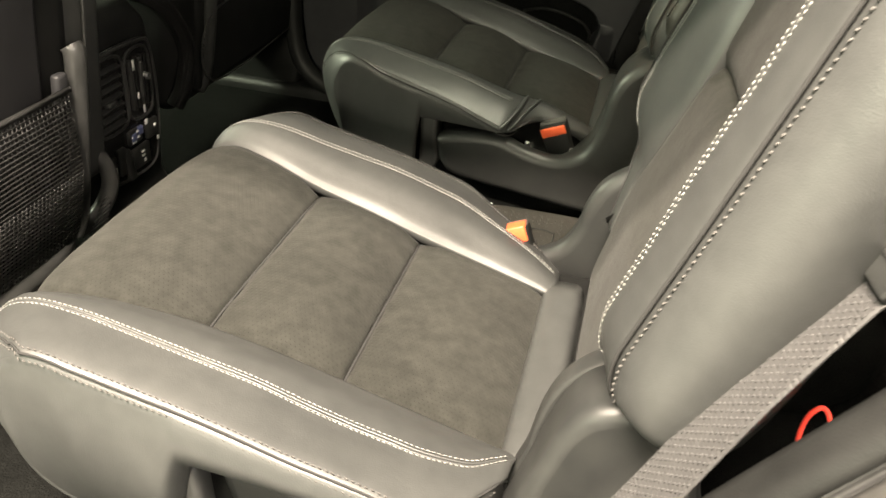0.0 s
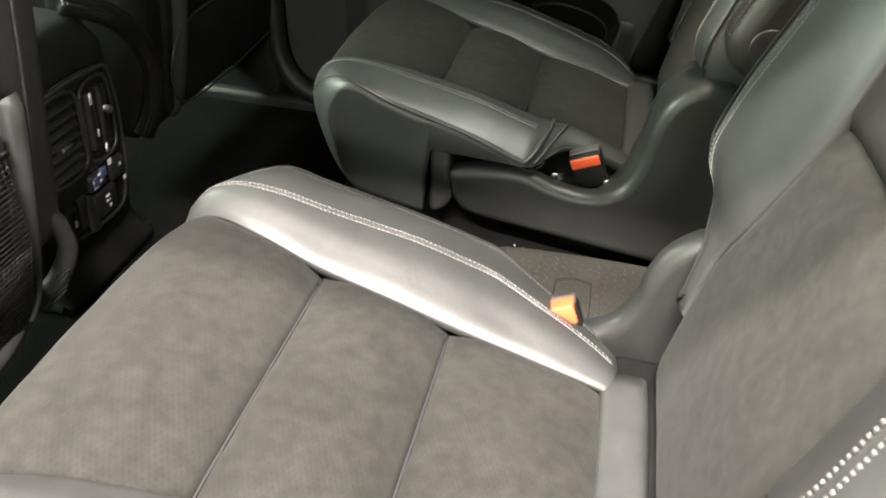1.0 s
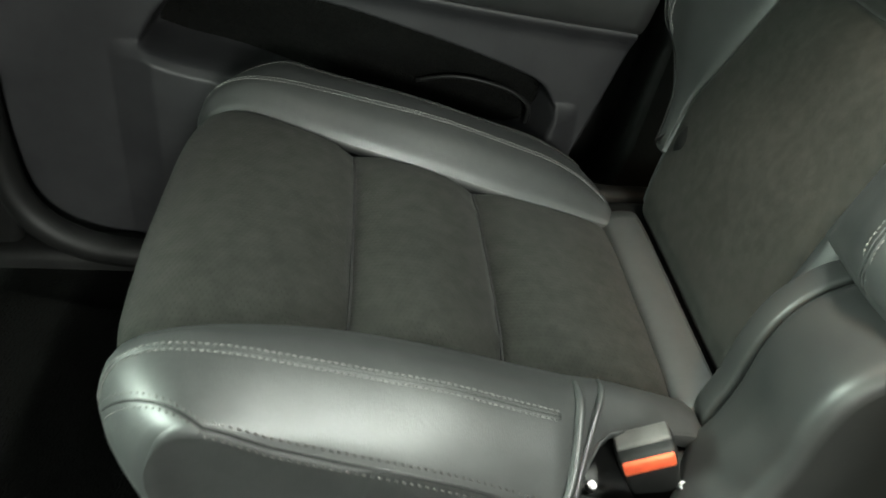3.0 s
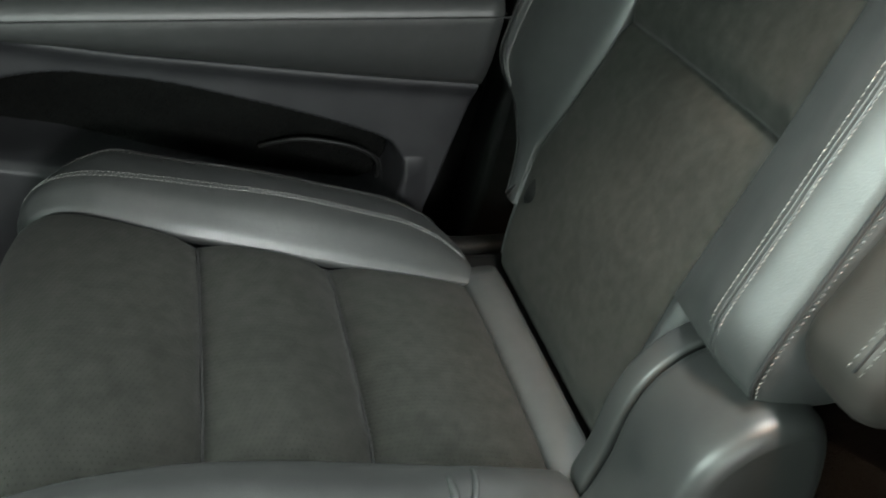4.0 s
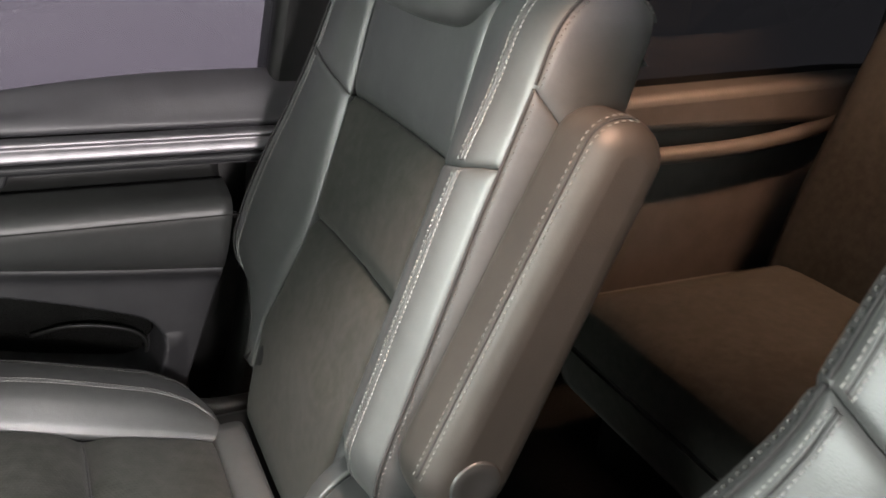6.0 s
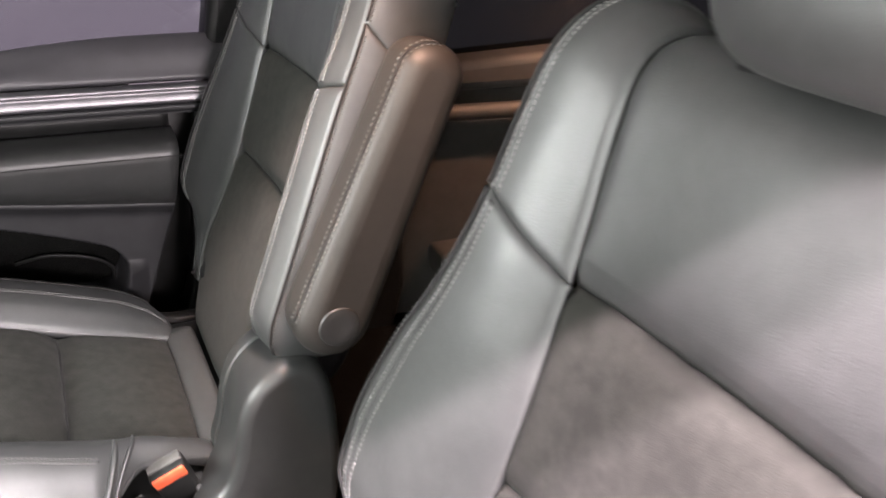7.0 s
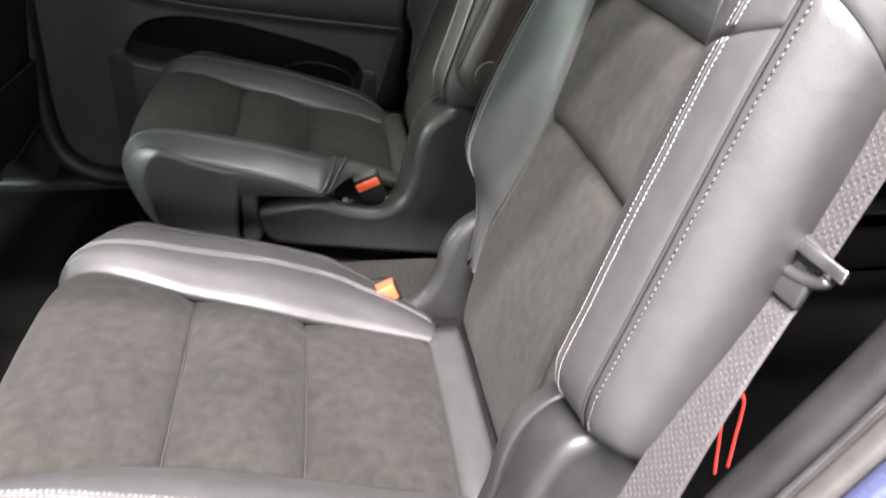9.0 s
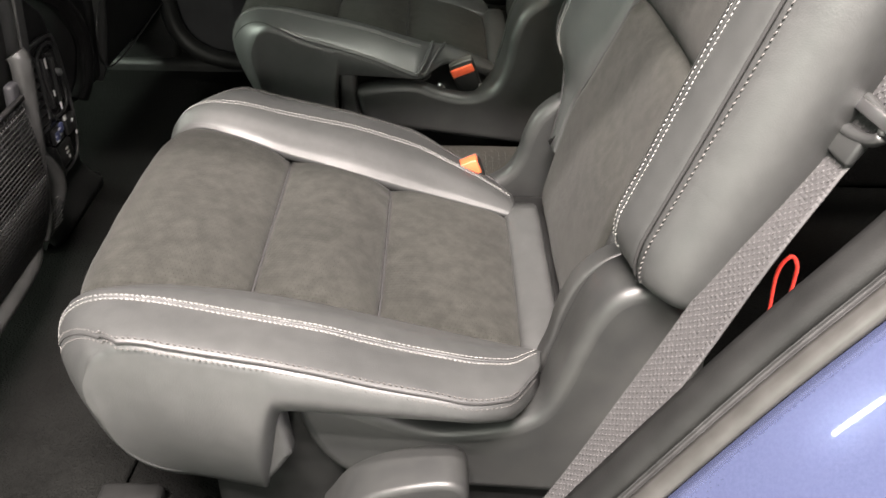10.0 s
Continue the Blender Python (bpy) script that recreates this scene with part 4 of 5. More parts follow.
        high = W_B1 + (0.40 if fold else 0.32) * (0.985 - W_B1) if sign * side < 0 else W_B1 + climb

        def wing(a, w, up=climb):
            hat = min(max((w - W_B0) / (W_B1 - W_B0), 0.0), max((0.985 - w) / (0.985 - W_B1), 0.0), 1.0)
            return bp(a, w + up * hat * (abs(a) - 0.138) / 0.09)
        for w0, w1, nw in ((foot, W_B1, 26), (W_B1, 0.985, 22)):
            b = add("backrest_bolster", panel(wing, a0, a1, w0, w1, 12, nw, 1, LB, 0.001, 0.0030, 0.05, flip, 0.003), LEATHER, t, "smooth black leather backrest bolster")
            twin_seam(wing, add, b, [(sign * twin, w) for w in np.linspace(max(w0, W_B0) + 0.008, w1 - 0.004, 80)], THREAD, 0.0005 if fold else 0.0006)
        sfn = sampler(lambda bb, w, s=sign: back_side(bb, w, s, 0.008 if (with_armrest and s < 0) else 0.033, "far" if fold else "near"), side, yc)
        f2 = (sign * side) > 0
        for w0, w1, nw in ((foot + 0.004, high, 26), (high, 0.976, 22)):
            k = add("backrest_flank", panel(sfn, 0.0, 1.0, w0, w1, 14, nw, 0.13, LB, 0.001, 0.0022, 0.012, f2, 0.003), LEATHER, t, "black leather backrest flank")
            line = []
            for w in np.linspace(w0 + 0.006, w1 - 0.004, 80):
                p, q = sfn(0.035, w), sfn(0.10, w)
                n = BACK.normal(w)
                line.append((p + np.array([n[0] * 0.0006, side * sign * 0.0010, n[1] * 0.0006]), np.array([n[0] * 0.6, side * sign * 0.8, n[1] * 0.6])))
            add("side_stitching", stitches([line], 0.0030, 0.0024, 0.0012, 0.0009), DARK_THREAD, k)
            # Black tube in place of the shaded groove beside the flank.
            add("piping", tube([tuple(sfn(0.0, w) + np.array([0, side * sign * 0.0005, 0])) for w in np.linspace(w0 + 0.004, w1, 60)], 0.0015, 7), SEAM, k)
    for sign in (-1, 1):
        grid = []
        for w in np.linspace(0.03, W_B0 + 0.045, 16):
            p, n = BACK.at(w), BACK.normal(w)
            row = []
            for j in range(7):
                q = j / 6
                x, z = p - n * (0.004 + 0.050 * q * q)
                row.append((x, yc + side * sign * ((edge_plus if sign * side > 0 else edge_minus)(w) + 0.030 * math.sin(q * math.pi / 2)), z))
            grid.append(row)
        add("backrest_tuck", sheet(grid, 0.01, sign * side > 0), LEATHER, t, "leather tuck beside the lower backrest")
    rear = prism(rounded([(0.735, 0.45), (0.79, 0.62), (0.828, 0.83), (0.834, 0.880), (0.824, 0.897), (0.806, 0.88), (0.76, 0.74), (0.69, 0.50), (0.69, 0.43)], 5, True), yc - 0.172, yc + 0.172, 0.015, 3)
    add("back_shell", rear, SOFT_BLACK, t)
    hr = headrest(None, side, yc, 0.055 if fold else 0.014)
    for o in [hr] + list(hr.children):
        o.data.transform(inv)
    hr.parent = t
    # plastic side covers, hinge covers and base
    def saddle(bm, sign, inner, reach, start):
        """Draws the inner edge of a side cover inwards behind the cushion."""
        for v in bm.verts:
            if abs(v.co.y - yc) < inner + 0.0125:
                k = min(max((v.co.x - start) / 0.040, 0), 1)
                v.co.y -= side * sign * reach * k * k * (3 - 2 * k)
        return bm

    inner_line = SHIELD_IN if fold else [(x, z - 0.034 * min(max((z - 0.37) / 0.10, 0), 1)) for x, z in SHIELD_IN]
    outer = prism(rounded(SHIELD_LOW, 5, True), yc + side * 0.220, yc + side * 0.250, 0.012, 5) if fold else prism(rounded(SHIELD_OUT, 5, True), yc + side * 0.192, yc + side * 0.226, 0.013, 5)
    inner = prism(rounded(inner_line, 5, True), yc - side * 0.216, yc - side * 0.252, 0.014, 6)
    # Far seat's cover takes a blacker colour to stand in for shade.
    add("outer_shield", outer if fold else saddle(outer, 1, 0.192, 0.030, 0.545), SOFT_BLACK if fold else PLASTIC, t, "dark grey moulded plastic side cover")
    add("inner_shield", saddle(inner, -1, 0.216, 0.055, 0.525) if fold else inner, PLASTIC, t, "dark grey moulded plastic side cover")
    drop = 0.0 if fold else 0.012
    drum = rounded([(x, z - drop) for x, z in ((0.575, 0.352), (0.578, 0.410), (0.587, 0.457), (0.602, 0.487), (0.626, 0.508), (0.652, 0.514), (0.676, 0.503), (0.690, 0.46), (0.690, 0.352))], 5, True)
    sign = -1 if fold else 1
    add("hinge_cover", prism(drum, yc + side * sign * 0.136, yc + side * sign * 0.1600, 0.004, 3), PLASTIC, t, "rounded plastic hinge cover")
    if fold:
        for x in (0.470, 0.540):
            add("rivet", disc((x, 0.850, 0.352), (0, -0.3, 1), 0.004, 0.006, 12, 0.001), CHROME, t, "small bright rivet")
        add("hinge_disc", disc((0.640, yc + side * 0.158, 0.450), (-0.3, side, 0.1), 0.026, 0.03), SOFT_BLACK, t, "round black hinge cap")
    add("seat_base", block(0.24, 0.69, yc - 0.21, yc + 0.21, FLOOR_Z + 0.002, 0.345, 0.02), SOFT_BLACK, t)
    if side < 0:
        lever = rounded([(0.362, 0.240), (0.368, 0.262), (0.388, 0.290), (0.422, 0.310), (0.472, 0.322), (0.494, 0.314), (0.500, 0.292), (0.494, 0.268), (0.43, 0.240)], 6, True)
        h = add("recline_lever", prism(lever, yc + side * 0.222, yc + side * 0.276, 0.006, 5), PLASTIC, t, "dark plastic seat adjusting lever")
    if with_armrest:
        a = armrest(None, yc, side)
        for o in [a] + list(a.children):
            o.data.transform(inv)
        a.parent = t
    return t


NEAR_Y, FAR_Y = 0.300, 1.060
seat("second_row_seat", NEAR_Y, -1, "black leather and suede seat with pale stitching beside the open door", False)
seat("second_row_seat", FAR_Y, 1, "black leather and suede seat with its armrest folded up", True)
buckle((0.503, 0.500, 0.3885), (-5, -24), True)
buckle((0.506, 0.862, 0.3815), (4, -23))


# ---- floor console between the seats ----
con = thing("floor_console", (0.40, 0.68, FLOOR_Z), "low dark floor console with two cup holders and dimpled mat", "console")
CINV = Matrix.Translation((-0.40, -0.68, -FLOOR_Z))


def on_console(name, bm, mat, label="", parent=None):
    bmesh.ops.transform(bm, matrix=CINV, verts=bm.verts)
    return part(name, bm, mat, parent or con, label)


CUPS = [((0.312, 0.735), 0.044), ((0.195, 0.690), 0.046)]


on_console("body", plan([(0.118, 0.66), (0.118, 0.72), (0.14, 0.765), (0.26, 0.79), (0.29, 0.806), (0.60, 0.806), (0.655, 0.79), (0.672, 0.74), (0.672, 0.62), (0.655, 0.572), (0.60, 0.556), (0.29, 0.556), (0.16, 0.60)], FLOOR_Z + 0.002, 0.198, 0.02), PLASTIC)
on_console("tray", plan([(0.382, 0.70), (0.400, 0.775), (0.44, 0.803), (0.60, 0.806), (0.655, 0.79), (0.672, 0.74), (0.672, 0.62), (0.655, 0.572), (0.60, 0.556), (0.44, 0.558), (0.400, 0.59), (0.382, 0.66)], 0.195, 0.258, 0.008), PLASTIC)
mat = on_console("mat", plan([(0.388, 0.69), (0.404, 0.772), (0.44, 0.796), (0.60, 0.798), (0.646, 0.784), (0.660, 0.74), (0.660, 0.62), (0.646, 0.580), (0.60, 0.565), (0.44, 0.567), (0.404, 0.595), (0.388, 0.66)], 0.250, 0.2635, 0.005), MAT_DOTS, "dimpled rubber mat")
flecks = []
rnd = random.Random(5)
for i in range(22):
    for j in range(16):
        x, y = 0.412 + i * 0.0112, 0.582 + (j + 0.5 * (i % 2)) * 0.0128
        if 0.49 < x < 0.545 and y < 0.745:
            continue
        if rnd.random() < 0.94:
            flecks.append([(np.array([x, y, 0.2636]), np.array([0, 0, 1])), (np.array([x + 0.0035, y, 0.2636]), np.array([0, 0, 1]))])
on_console("mat_studs", stitches(flecks, 0.0030, 0.001, 0.0026, 0.0012), PLASTIC, "small raised studs", mat)
slot = [(0.494, 0.570, 0.2642), (0.494, 0.715, 0.2642), (0.499, 0.731, 0.2642), (0.517, 0.738, 0.2642), (0.535, 0.733, 0.2642), (0.540, 0.718, 0.2642), (0.540, 0.570, 0.2642)]
on_console("slot_line", tube(rounded(slot, 6), 0.0012, 6), SEAM, "", mat)
on_console("slot_mark", disc((0.515, 0.70, 0.2650), (0, 0, 1), 0.004, 0.001, 14, 0.0005), PLASTIC, "", mat)
# deck with two round wells
def deck_height(x, y):
    z = 0.262
    for c, r in CUPS:
        d = math.hypot(x - c[0], y - c[1])
        k = min(max((r + 0.002 - d) / 0.008, 0), 1)
        z = min(z, 0.262 - 0.058 * k * k * (3 - 2 * k))
    edge = min(x - 0.128, 0.392 - x, y - 0.560 - 0.16 * max(0.24 - x, 0), 0.800 - 0.42 * max(0.26 - x, 0) - y)
    k = min(max(edge / 0.014, 0), 1)
    return z - 0.065 * (1 - math.sqrt(max(1 - (1 - k) ** 2, 0)))


grid = [[(x, y, deck_height(x, y)) for y in np.linspace(0.556, 0.806, 104)] for x in np.linspace(0.122, 0.396, 112)]
on_console("cup_deck", sheet(grid, 0.01, True), PLASTIC, "moulded cup holder deck")
for c, r in CUPS:
    bm = bmesh.new()
    rings = [[bm.verts.new((c[0] + rad * math.cos(t), c[1] + rad * math.sin(t), z)) for t in (2 * math.pi * j / 44 for j in range(44))] for rad, z in ((r + 0.012, 0.258), (r + 0.011, 0.266), (r + 0.007, 0.2695), (r + 0.003, 0.268), (r, 0.262), (r - 0.0015, 0.235), (r - 0.002, 0.21))]
    for a, b in zip(rings[:-1], rings[1:]):
        for j in range(44):
            bm.faces.new((a[j], a[(j + 1) % 44], b[(j + 1) % 44], b[j]))
    on_console("cup_holder", bm, PLASTIC, "round cup holder rim")
on_console("well_badge", disc((0.312, 0.735, 0.2065), (0, 0, 1), 0.020, 0.003, 24), GLOSS)

# ---- floor details ----
tagged(part("floor_mat", plan([(-0.55, 0.12), (-0.55, 1.24), (0.06, 1.24), (0.10, 1.20), (0.115, 0.93), (0.10, 0.86), (0.05, 0.83), (0.03, 0.62), (0.06, 0.50), (0.115, 0.47), (0.12, 0.16), (0.06, 0.10)], FLOOR_Z + 0.001, FLOOR_Z + 0.010, 0.004), CARPET), "black carpet floor mat with a bound edge", "floor mat")
tagged(part("floor_mat_trim", tube(rounded([(0.10, 1.20, 0.171), (0.117, 0.93, 0.171), (0.10, 0.85, 0.171), (0.05, 0.82, 0.171)], 8), 0.004, 8), RUBBER), "narrow rubber edge of the floor mat", "trim", kind="structure")
tagged(part("seat_track_cover", block(0.14, 0.30, 0.90, 0.99, FLOOR_Z + 0.001, 0.185, 0.008), SOFT_BLACK), "black plastic seat track cover on the floor", "track cover")
tagged(part("seat_track_cover", block(0.10, 0.17, 0.10, 0.14, FLOOR_Z + 0.001, 0.185, 0.008), SOFT_BLACK), "black plastic seat track cover on the floor", "track cover")

cable = [(0.752, 0.958, 0.226), (0.780, 0.944, 0.230), (0.803, 0.923, 0.231), (0.807, 0.883, 0.230), (0.776, 0.846, 0.226)]
tagged(part("cable", tube(rounded(cable, 6), 0.0045, 8), RUBBER), "thin black cable curving over the carpet behind the seat", "cable")
tagged(part("carpet_hump", plan([(0.66, 0.70), (0.70, 0.98), (0.95, 1.02), (1.02, 0.70), (0.90, 0.55), (0.72, 0.56)], FLOOR_Z + 0.001, 0.226, 0.020), CARPET), "raised black carpet behind the seats", "carpet", kind="structure")
bolt = thing("anchor_bolt", (0.648, 0.800, 0.200), "dark steel seat anchor bolt beside the console", "bolt")
part("shank", disc((0, 0, 0.066), (0, -0.2, 1), 0.013, 0.066, 20, 0.003), RUBBER, bolt)
part("head", disc((0, -0.001, 0.073), (0, -0.2, 1), 0.008, 0.008, 6, 0.001), CHROME, bolt, "bright hexagon head")
crumbs = bmesh.new()
rnd = random.Random(11)
for i in range(16):
    x, y = rnd.uniform(0.42, 0.68), rnd.uniform(0.775, 0.803)
    bmesh.ops.create_icosphere(crumbs, subdivisions=1, radius=rnd.uniform(0.0008, 0.0017), matrix=Matrix.Translation((x, y, 0.2592 if x < 0.63 else 0.258)))
tagged(part("crumbs", crumbs, PRINT), "scattered pale crumbs along the console edge", "crumbs", kind="stuff")

# ---- front seats ----
driver = thing("bucket_seat", (-0.12, 0.27, FLOOR_Z), "back of the black front seat with a net map pocket", "car seat", "front seats")


def under(owner, name, bm, mat, label="", parent=None):
    bmesh.ops.transform(bm, matrix=owner.matrix_basis.inverted(), verts=bm.verts)
    return part(name, bm, mat, parent or owner, label)


def leaned(bm, x0, z0, degrees):
    m = Matrix.Translation((x0, 0, z0)) @ Matrix.Rotation(radians(degrees), 4, "Y") @ Matrix.Translation((-x0, 0, -z0))
    bmesh.ops.transform(bm, matrix=m, verts=bm.verts)
    return bm


under(driver, "back_shell", leaned(block(-0.20, -0.075, 0.0, 0.500, 0.26, 1.15, 0.035, 4), -0.075, 0.28, 6), SOFT_BLACK)
under(driver, "panel", leaned(block(-0.10, -0.068, 0.03, 0.425, 0.30, 0.95, 0.012, 3), -0.075, 0.28, 6), DOOR_TRIM, "soft black seat back panel")
bar = [(-0.058, 0.440, 0.30), (-0.052, 0.452, 0.33), (-0.045, 0.462, 0.40), (-0.036, 0.466, 0.48), (-0.030, 0.466, 0.535), (-0.034, 0.466, 0.548)]
under(driver, "pocket_side_bar", tube(rounded(bar, 6), 0.013, 10, None, 0.75), SATIN_PLASTIC, "upright grey plastic bar beside the net")
under(driver, "tab", leaned(block(-0.066, -0.054, 0.428, 0.448, 0.485, 0.525, 0.004), -0.075, 0.28, 6), DOOR_TRIM)
# net pocket: crossing cords
net = bmesh.new()


def net_cord(a, b, r):
    t = tube([a, b], r, 4)
    me = bpy.data.meshes.new("net_tmp")
    t.to_mesh(me)
    t.free()
    net.from_mesh(me)
    bpy.data.meshes.remove(me)


def net_place(y, z):
    return (-0.050 + (z - 0.30) * 0.105 + 0.014 * math.sin(min(max((z - 0.30) / 0.2, 0), 1) * math.pi), y, z)


for i in range(56):
    y = 0.05 + i * 0.0071
    net_cord(net_place(y, 0.302), net_place(y, 0.40), 0.0011), net_cord(net_place(y, 0.40), net_place(y, 0.498), 0.0011)
for i in range(36):
    z = 0.302 + i * 0.0056
    net_cord(net_place(0.05, z), net_place(0.44, z), 0.0010)
net_cord(net_place(0.05, 0.50), net_place(0.445, 0.502), 0.004)
under(driver, "net_pocket", net, RUBBER, "stretched black net pocket")
lower = tube(rounded([(-0.075, 0.02, 0.285), (-0.055, 0.20, 0.285), (-0.055, 0.38, 0.288), (-0.070, 0.445, 0.300), (-0.085, 0.475, 0.335)], 8), 0.013, 10)
under(driver, "lower_rim", lower, SATIN_PLASTIC)
hc = [(-0.105, 0.530, 0.385), (-0.080, 0.545, 0.362), (-0.068, 0.546, 0.325), (-0.078, 0.528, 0.288), (-0.100, 0.500, 0.262)]
hinge = under(driver, "hinge_cover", tube(rounded(hc, 6), 0.012, 10), SATIN_PLASTIC, "ribbed plastic hinge cover")
for i in range(7):
    z = 0.272 + i * 0.0055
    under(driver, "rib", tube([(-0.070, 0.492 + i * 0.005, z), (-0.062, 0.520 + i * 0.003, z + 0.010)], 0.0018, 6), SATIN_PLASTIC, "", hinge)
under(driver, "side_pad", leaned(block(-0.15, -0.082, 0.480, 0.566, 0.33, 1.10, 0.022, 4), -0.075, 0.28, 6), LEATHER)
under(driver, "pad_seam", tube(rounded([(-0.072, 0.500, 0.335), (-0.064, 0.508, 0.40), (-0.052, 0.512, 0.50), (-0.035, 0.512, 0.66)], 6), 0.0020, 6), SATIN_PLASTIC, "thin grey seam line")

pas = thing("bucket_seat", (-0.22, 1.13, FLOOR_Z), "back of the black front seat with a closed map pocket", "car seat", "front seats")
under(pas, "back_shell", leaned(block(-0.32, -0.165, 0.885, 1.385, 0.275, 1.15, 0.03, 4), -0.165, 0.30, 6), SOFT_BLACK)
under(pas, "panel", leaned(block(-0.18, -0.155, 0.955, 1.372, 0.300, 0.95, 0.010, 3), -0.165, 0.30, 6), SOFT_BLACK, "black seat back panel")
seam = [(-0.146, 1.355, 0.318), (-0.144, 0.992, 0.316), (-0.144, 0.988, 0.448), (-0.145, 1.355, 0.449)]
under(pas, "pocket_piping", leaned(tube(rounded(seam, 10), 0.0018, 6), -0.165, 0.30, 6), SATIN_PLASTIC, "thin glossy piping round the pocket")
under(pas, "map_pocket", leaned(block(-0.165, -0.146, 0.985, 1.362, 0.312, 0.450, 0.007, 3), -0.165, 0.30, 6), SOFT_BLACK, "flat black map pocket")
under(pas, "tab", leaned(block(-0.156, -0.146, 0.998, 1.010, 0.470, 0.512, 0.003), -0.165, 0.30, 6), PLASTIC, "small grey tab")
under(pas, "edge_bar", leaned(tube(rounded([(-0.165, 1.378, 0.300), (-0.158, 1.384, 0.36), (-0.158, 1.384, 0.60), (-0.158, 1.375, 0.95)], 6), 0.006, 8), -0.165, 0.30, 6), SATIN_PLASTIC, "thin grey edge moulding")
under(pas, "side_bar", leaned(tube(rounded([(-0.166, 0.972, 0.298), (-0.158, 0.982, 0.33), (-0.152, 0.985, 0.42), (-0.152, 0.985, 0.55), (-0.155, 0.985, 0.95)], 6), 0.014, 12, None, 0.8), -0.165, 0.30, 6), SATIN_PLASTIC, "grey plastic side moulding")
under(pas, "hinge_cover", tube(rounded([(-0.20, 0.80, 0.525), (-0.165, 0.845, 0.500), (-0.155, 0.892, 0.455), (-0.152, 0.918, 0.395), (-0.158, 0.908, 0.330), (-0.17, 0.895, 0.295)], 6), 0.017, 12), GLOSS, "curved gloss black hinge cover")

# ---- rear face of the front console ----
fc = thing("front_console", (-0.30, 0.70, FLOOR_Z), "rear end of the front console with air vents and controls", "console")
under(fc, "body", prism(rounded([(-0.70, 0.165), (-0.16, 0.165), (-0.150, 0.22), (-0.145, 0.30), (-0.148, 0.44), (-0.165, 0.492), (-0.25, 0.515), (-0.70, 0.50)], 4, True), 0.590, 0.815, 0.02, 4), SOFT_BLACK)
FX = -0.142
plate_bm = prism(rounded([(0.618, 0.30), (0.612, 0.36), (0.618, 0.43), (0.64, 0.462), (0.76, 0.462), (0.788, 0.44), (0.795, 0.36), (0.785, 0.28), (0.755, 0.245), (0.66, 0.250), (0.63, 0.265)], 5, True), 0.0, 0.006, 0.002)
for v in plate_bm.verts:
    v.co = Vector((FX + v.co.y, v.co.x, v.co.z))
bmesh.ops.recalc_face_normals(plate_bm, faces=plate_bm.faces)
under(fc, "control_plate", plate_bm, GLOSS, "gloss black control plate")
FXF = FX + 0.006
rim = [(FXF, y, z) for y, z in rounded([(0.622, 0.302), (0.616, 0.36), (0.622, 0.43), (0.642, 0.458), (0.758, 0.458), (0.784, 0.438), (0.791, 0.36), (0.781, 0.282), (0.753, 0.249), (0.662, 0.254), (0.634, 0.267)], 5, True)]
under(fc, "plate_rim", tube(rim + [rim[0]], 0.0026, 8), SATIN_PLASTIC, "satin rim")
for i in range(7):
    z = 0.352 + i * 0.0145
    under(fc, "vent_slat", leaned(block(FXF - 0.006, FXF + 0.007, 0.628, 0.694, z - 0.0022, z + 0.0022, 0.001), FXF, z, 28), PLASTIC, "", None)
vr = [(FXF + 0.003, y, z) for y, z in rounded([(0.626, 0.345), (0.624, 0.39), (0.626, 0.448), (0.695, 0.450), (0.702, 0.39), (0.696, 0.343)], 4, True)]
under(fc, "vent_frame", tube(vr + [vr[0]], 0.0026, 8), PLASTIC)
under(fc, "vent_wheel", block(FXF, FXF + 0.010, 0.650, 0.672, 0.385, 0.391, 0.002), CHROME, "small bright vent slider")
vr2 = [(FXF + 0.003, y, z) for y, z in rounded([(0.712, 0.345), (0.708, 0.39), (0.712, 0.444), (0.765, 0.446), (0.774, 0.39), (0.766, 0.343)], 4, True)]
under(fc, "vent_frame", tube(vr2 + [vr2[0]], 0.0026, 8), PLASTIC)
for i in range(4):
    y = 0.722 + i * 0.013
    under(fc, "socket_cover", block(FXF - 0.002, FXF + 0.006, y - 0.004, y + 0.004, 0.356, 0.436, 0.0015), SOFT_BLACK if i % 2 else PLASTIC)
rnd = random.Random(3)
for y, z, wy, wz in ((0.726, 0.428, 0.005, 0.016), (0.752, 0.406, 0.008, 0.005), (0.730, 0.378, 0.004, 0.010), (0.742, 0.352, 0.004, 0.012), (0.704, 0.318, 0.010, 0.003), (0.716, 0.324, 0.008, 0.003), (0.704, 0.309, 0.010, 0.003), (0.716, 0.314, 0.008, 0.003), (0.742, 0.330, 0.008, 0.008), (0.764, 0.316, 0.005, 0.005), (0.724, 0.286, 0.009, 0.003), (0.724, 0.279, 0.009, 0.003), (0.727, 0.270, 0.005, 0.005), (0.648, 0.284, 0.004, 0.009), (0.770, 0.292, 0.005, 0.006)):
    under(fc, "icon", block(FXF + 0.0058, FXF + 0.0072, y - wy / 2, y + wy / 2, z - wz / 2, z + wz / 2, 0.0), PRINT)
for y, z, wy, wz in ((0.645, 0.285, 0.022, 0.040), (0.672, 0.288, 0.020, 0.046), (0.722, 0.278, 0.050, 0.036), (0.712, 0.316, 0.036, 0.024), (0.760, 0.312, 0.034, 0.030)):
    under(fc, "switch", block(FXF - 0.002, FXF + 0.0056, y - wy / 2, y + wy / 2, z - wz / 2, z + wz / 2, 0.003), PLASTIC)

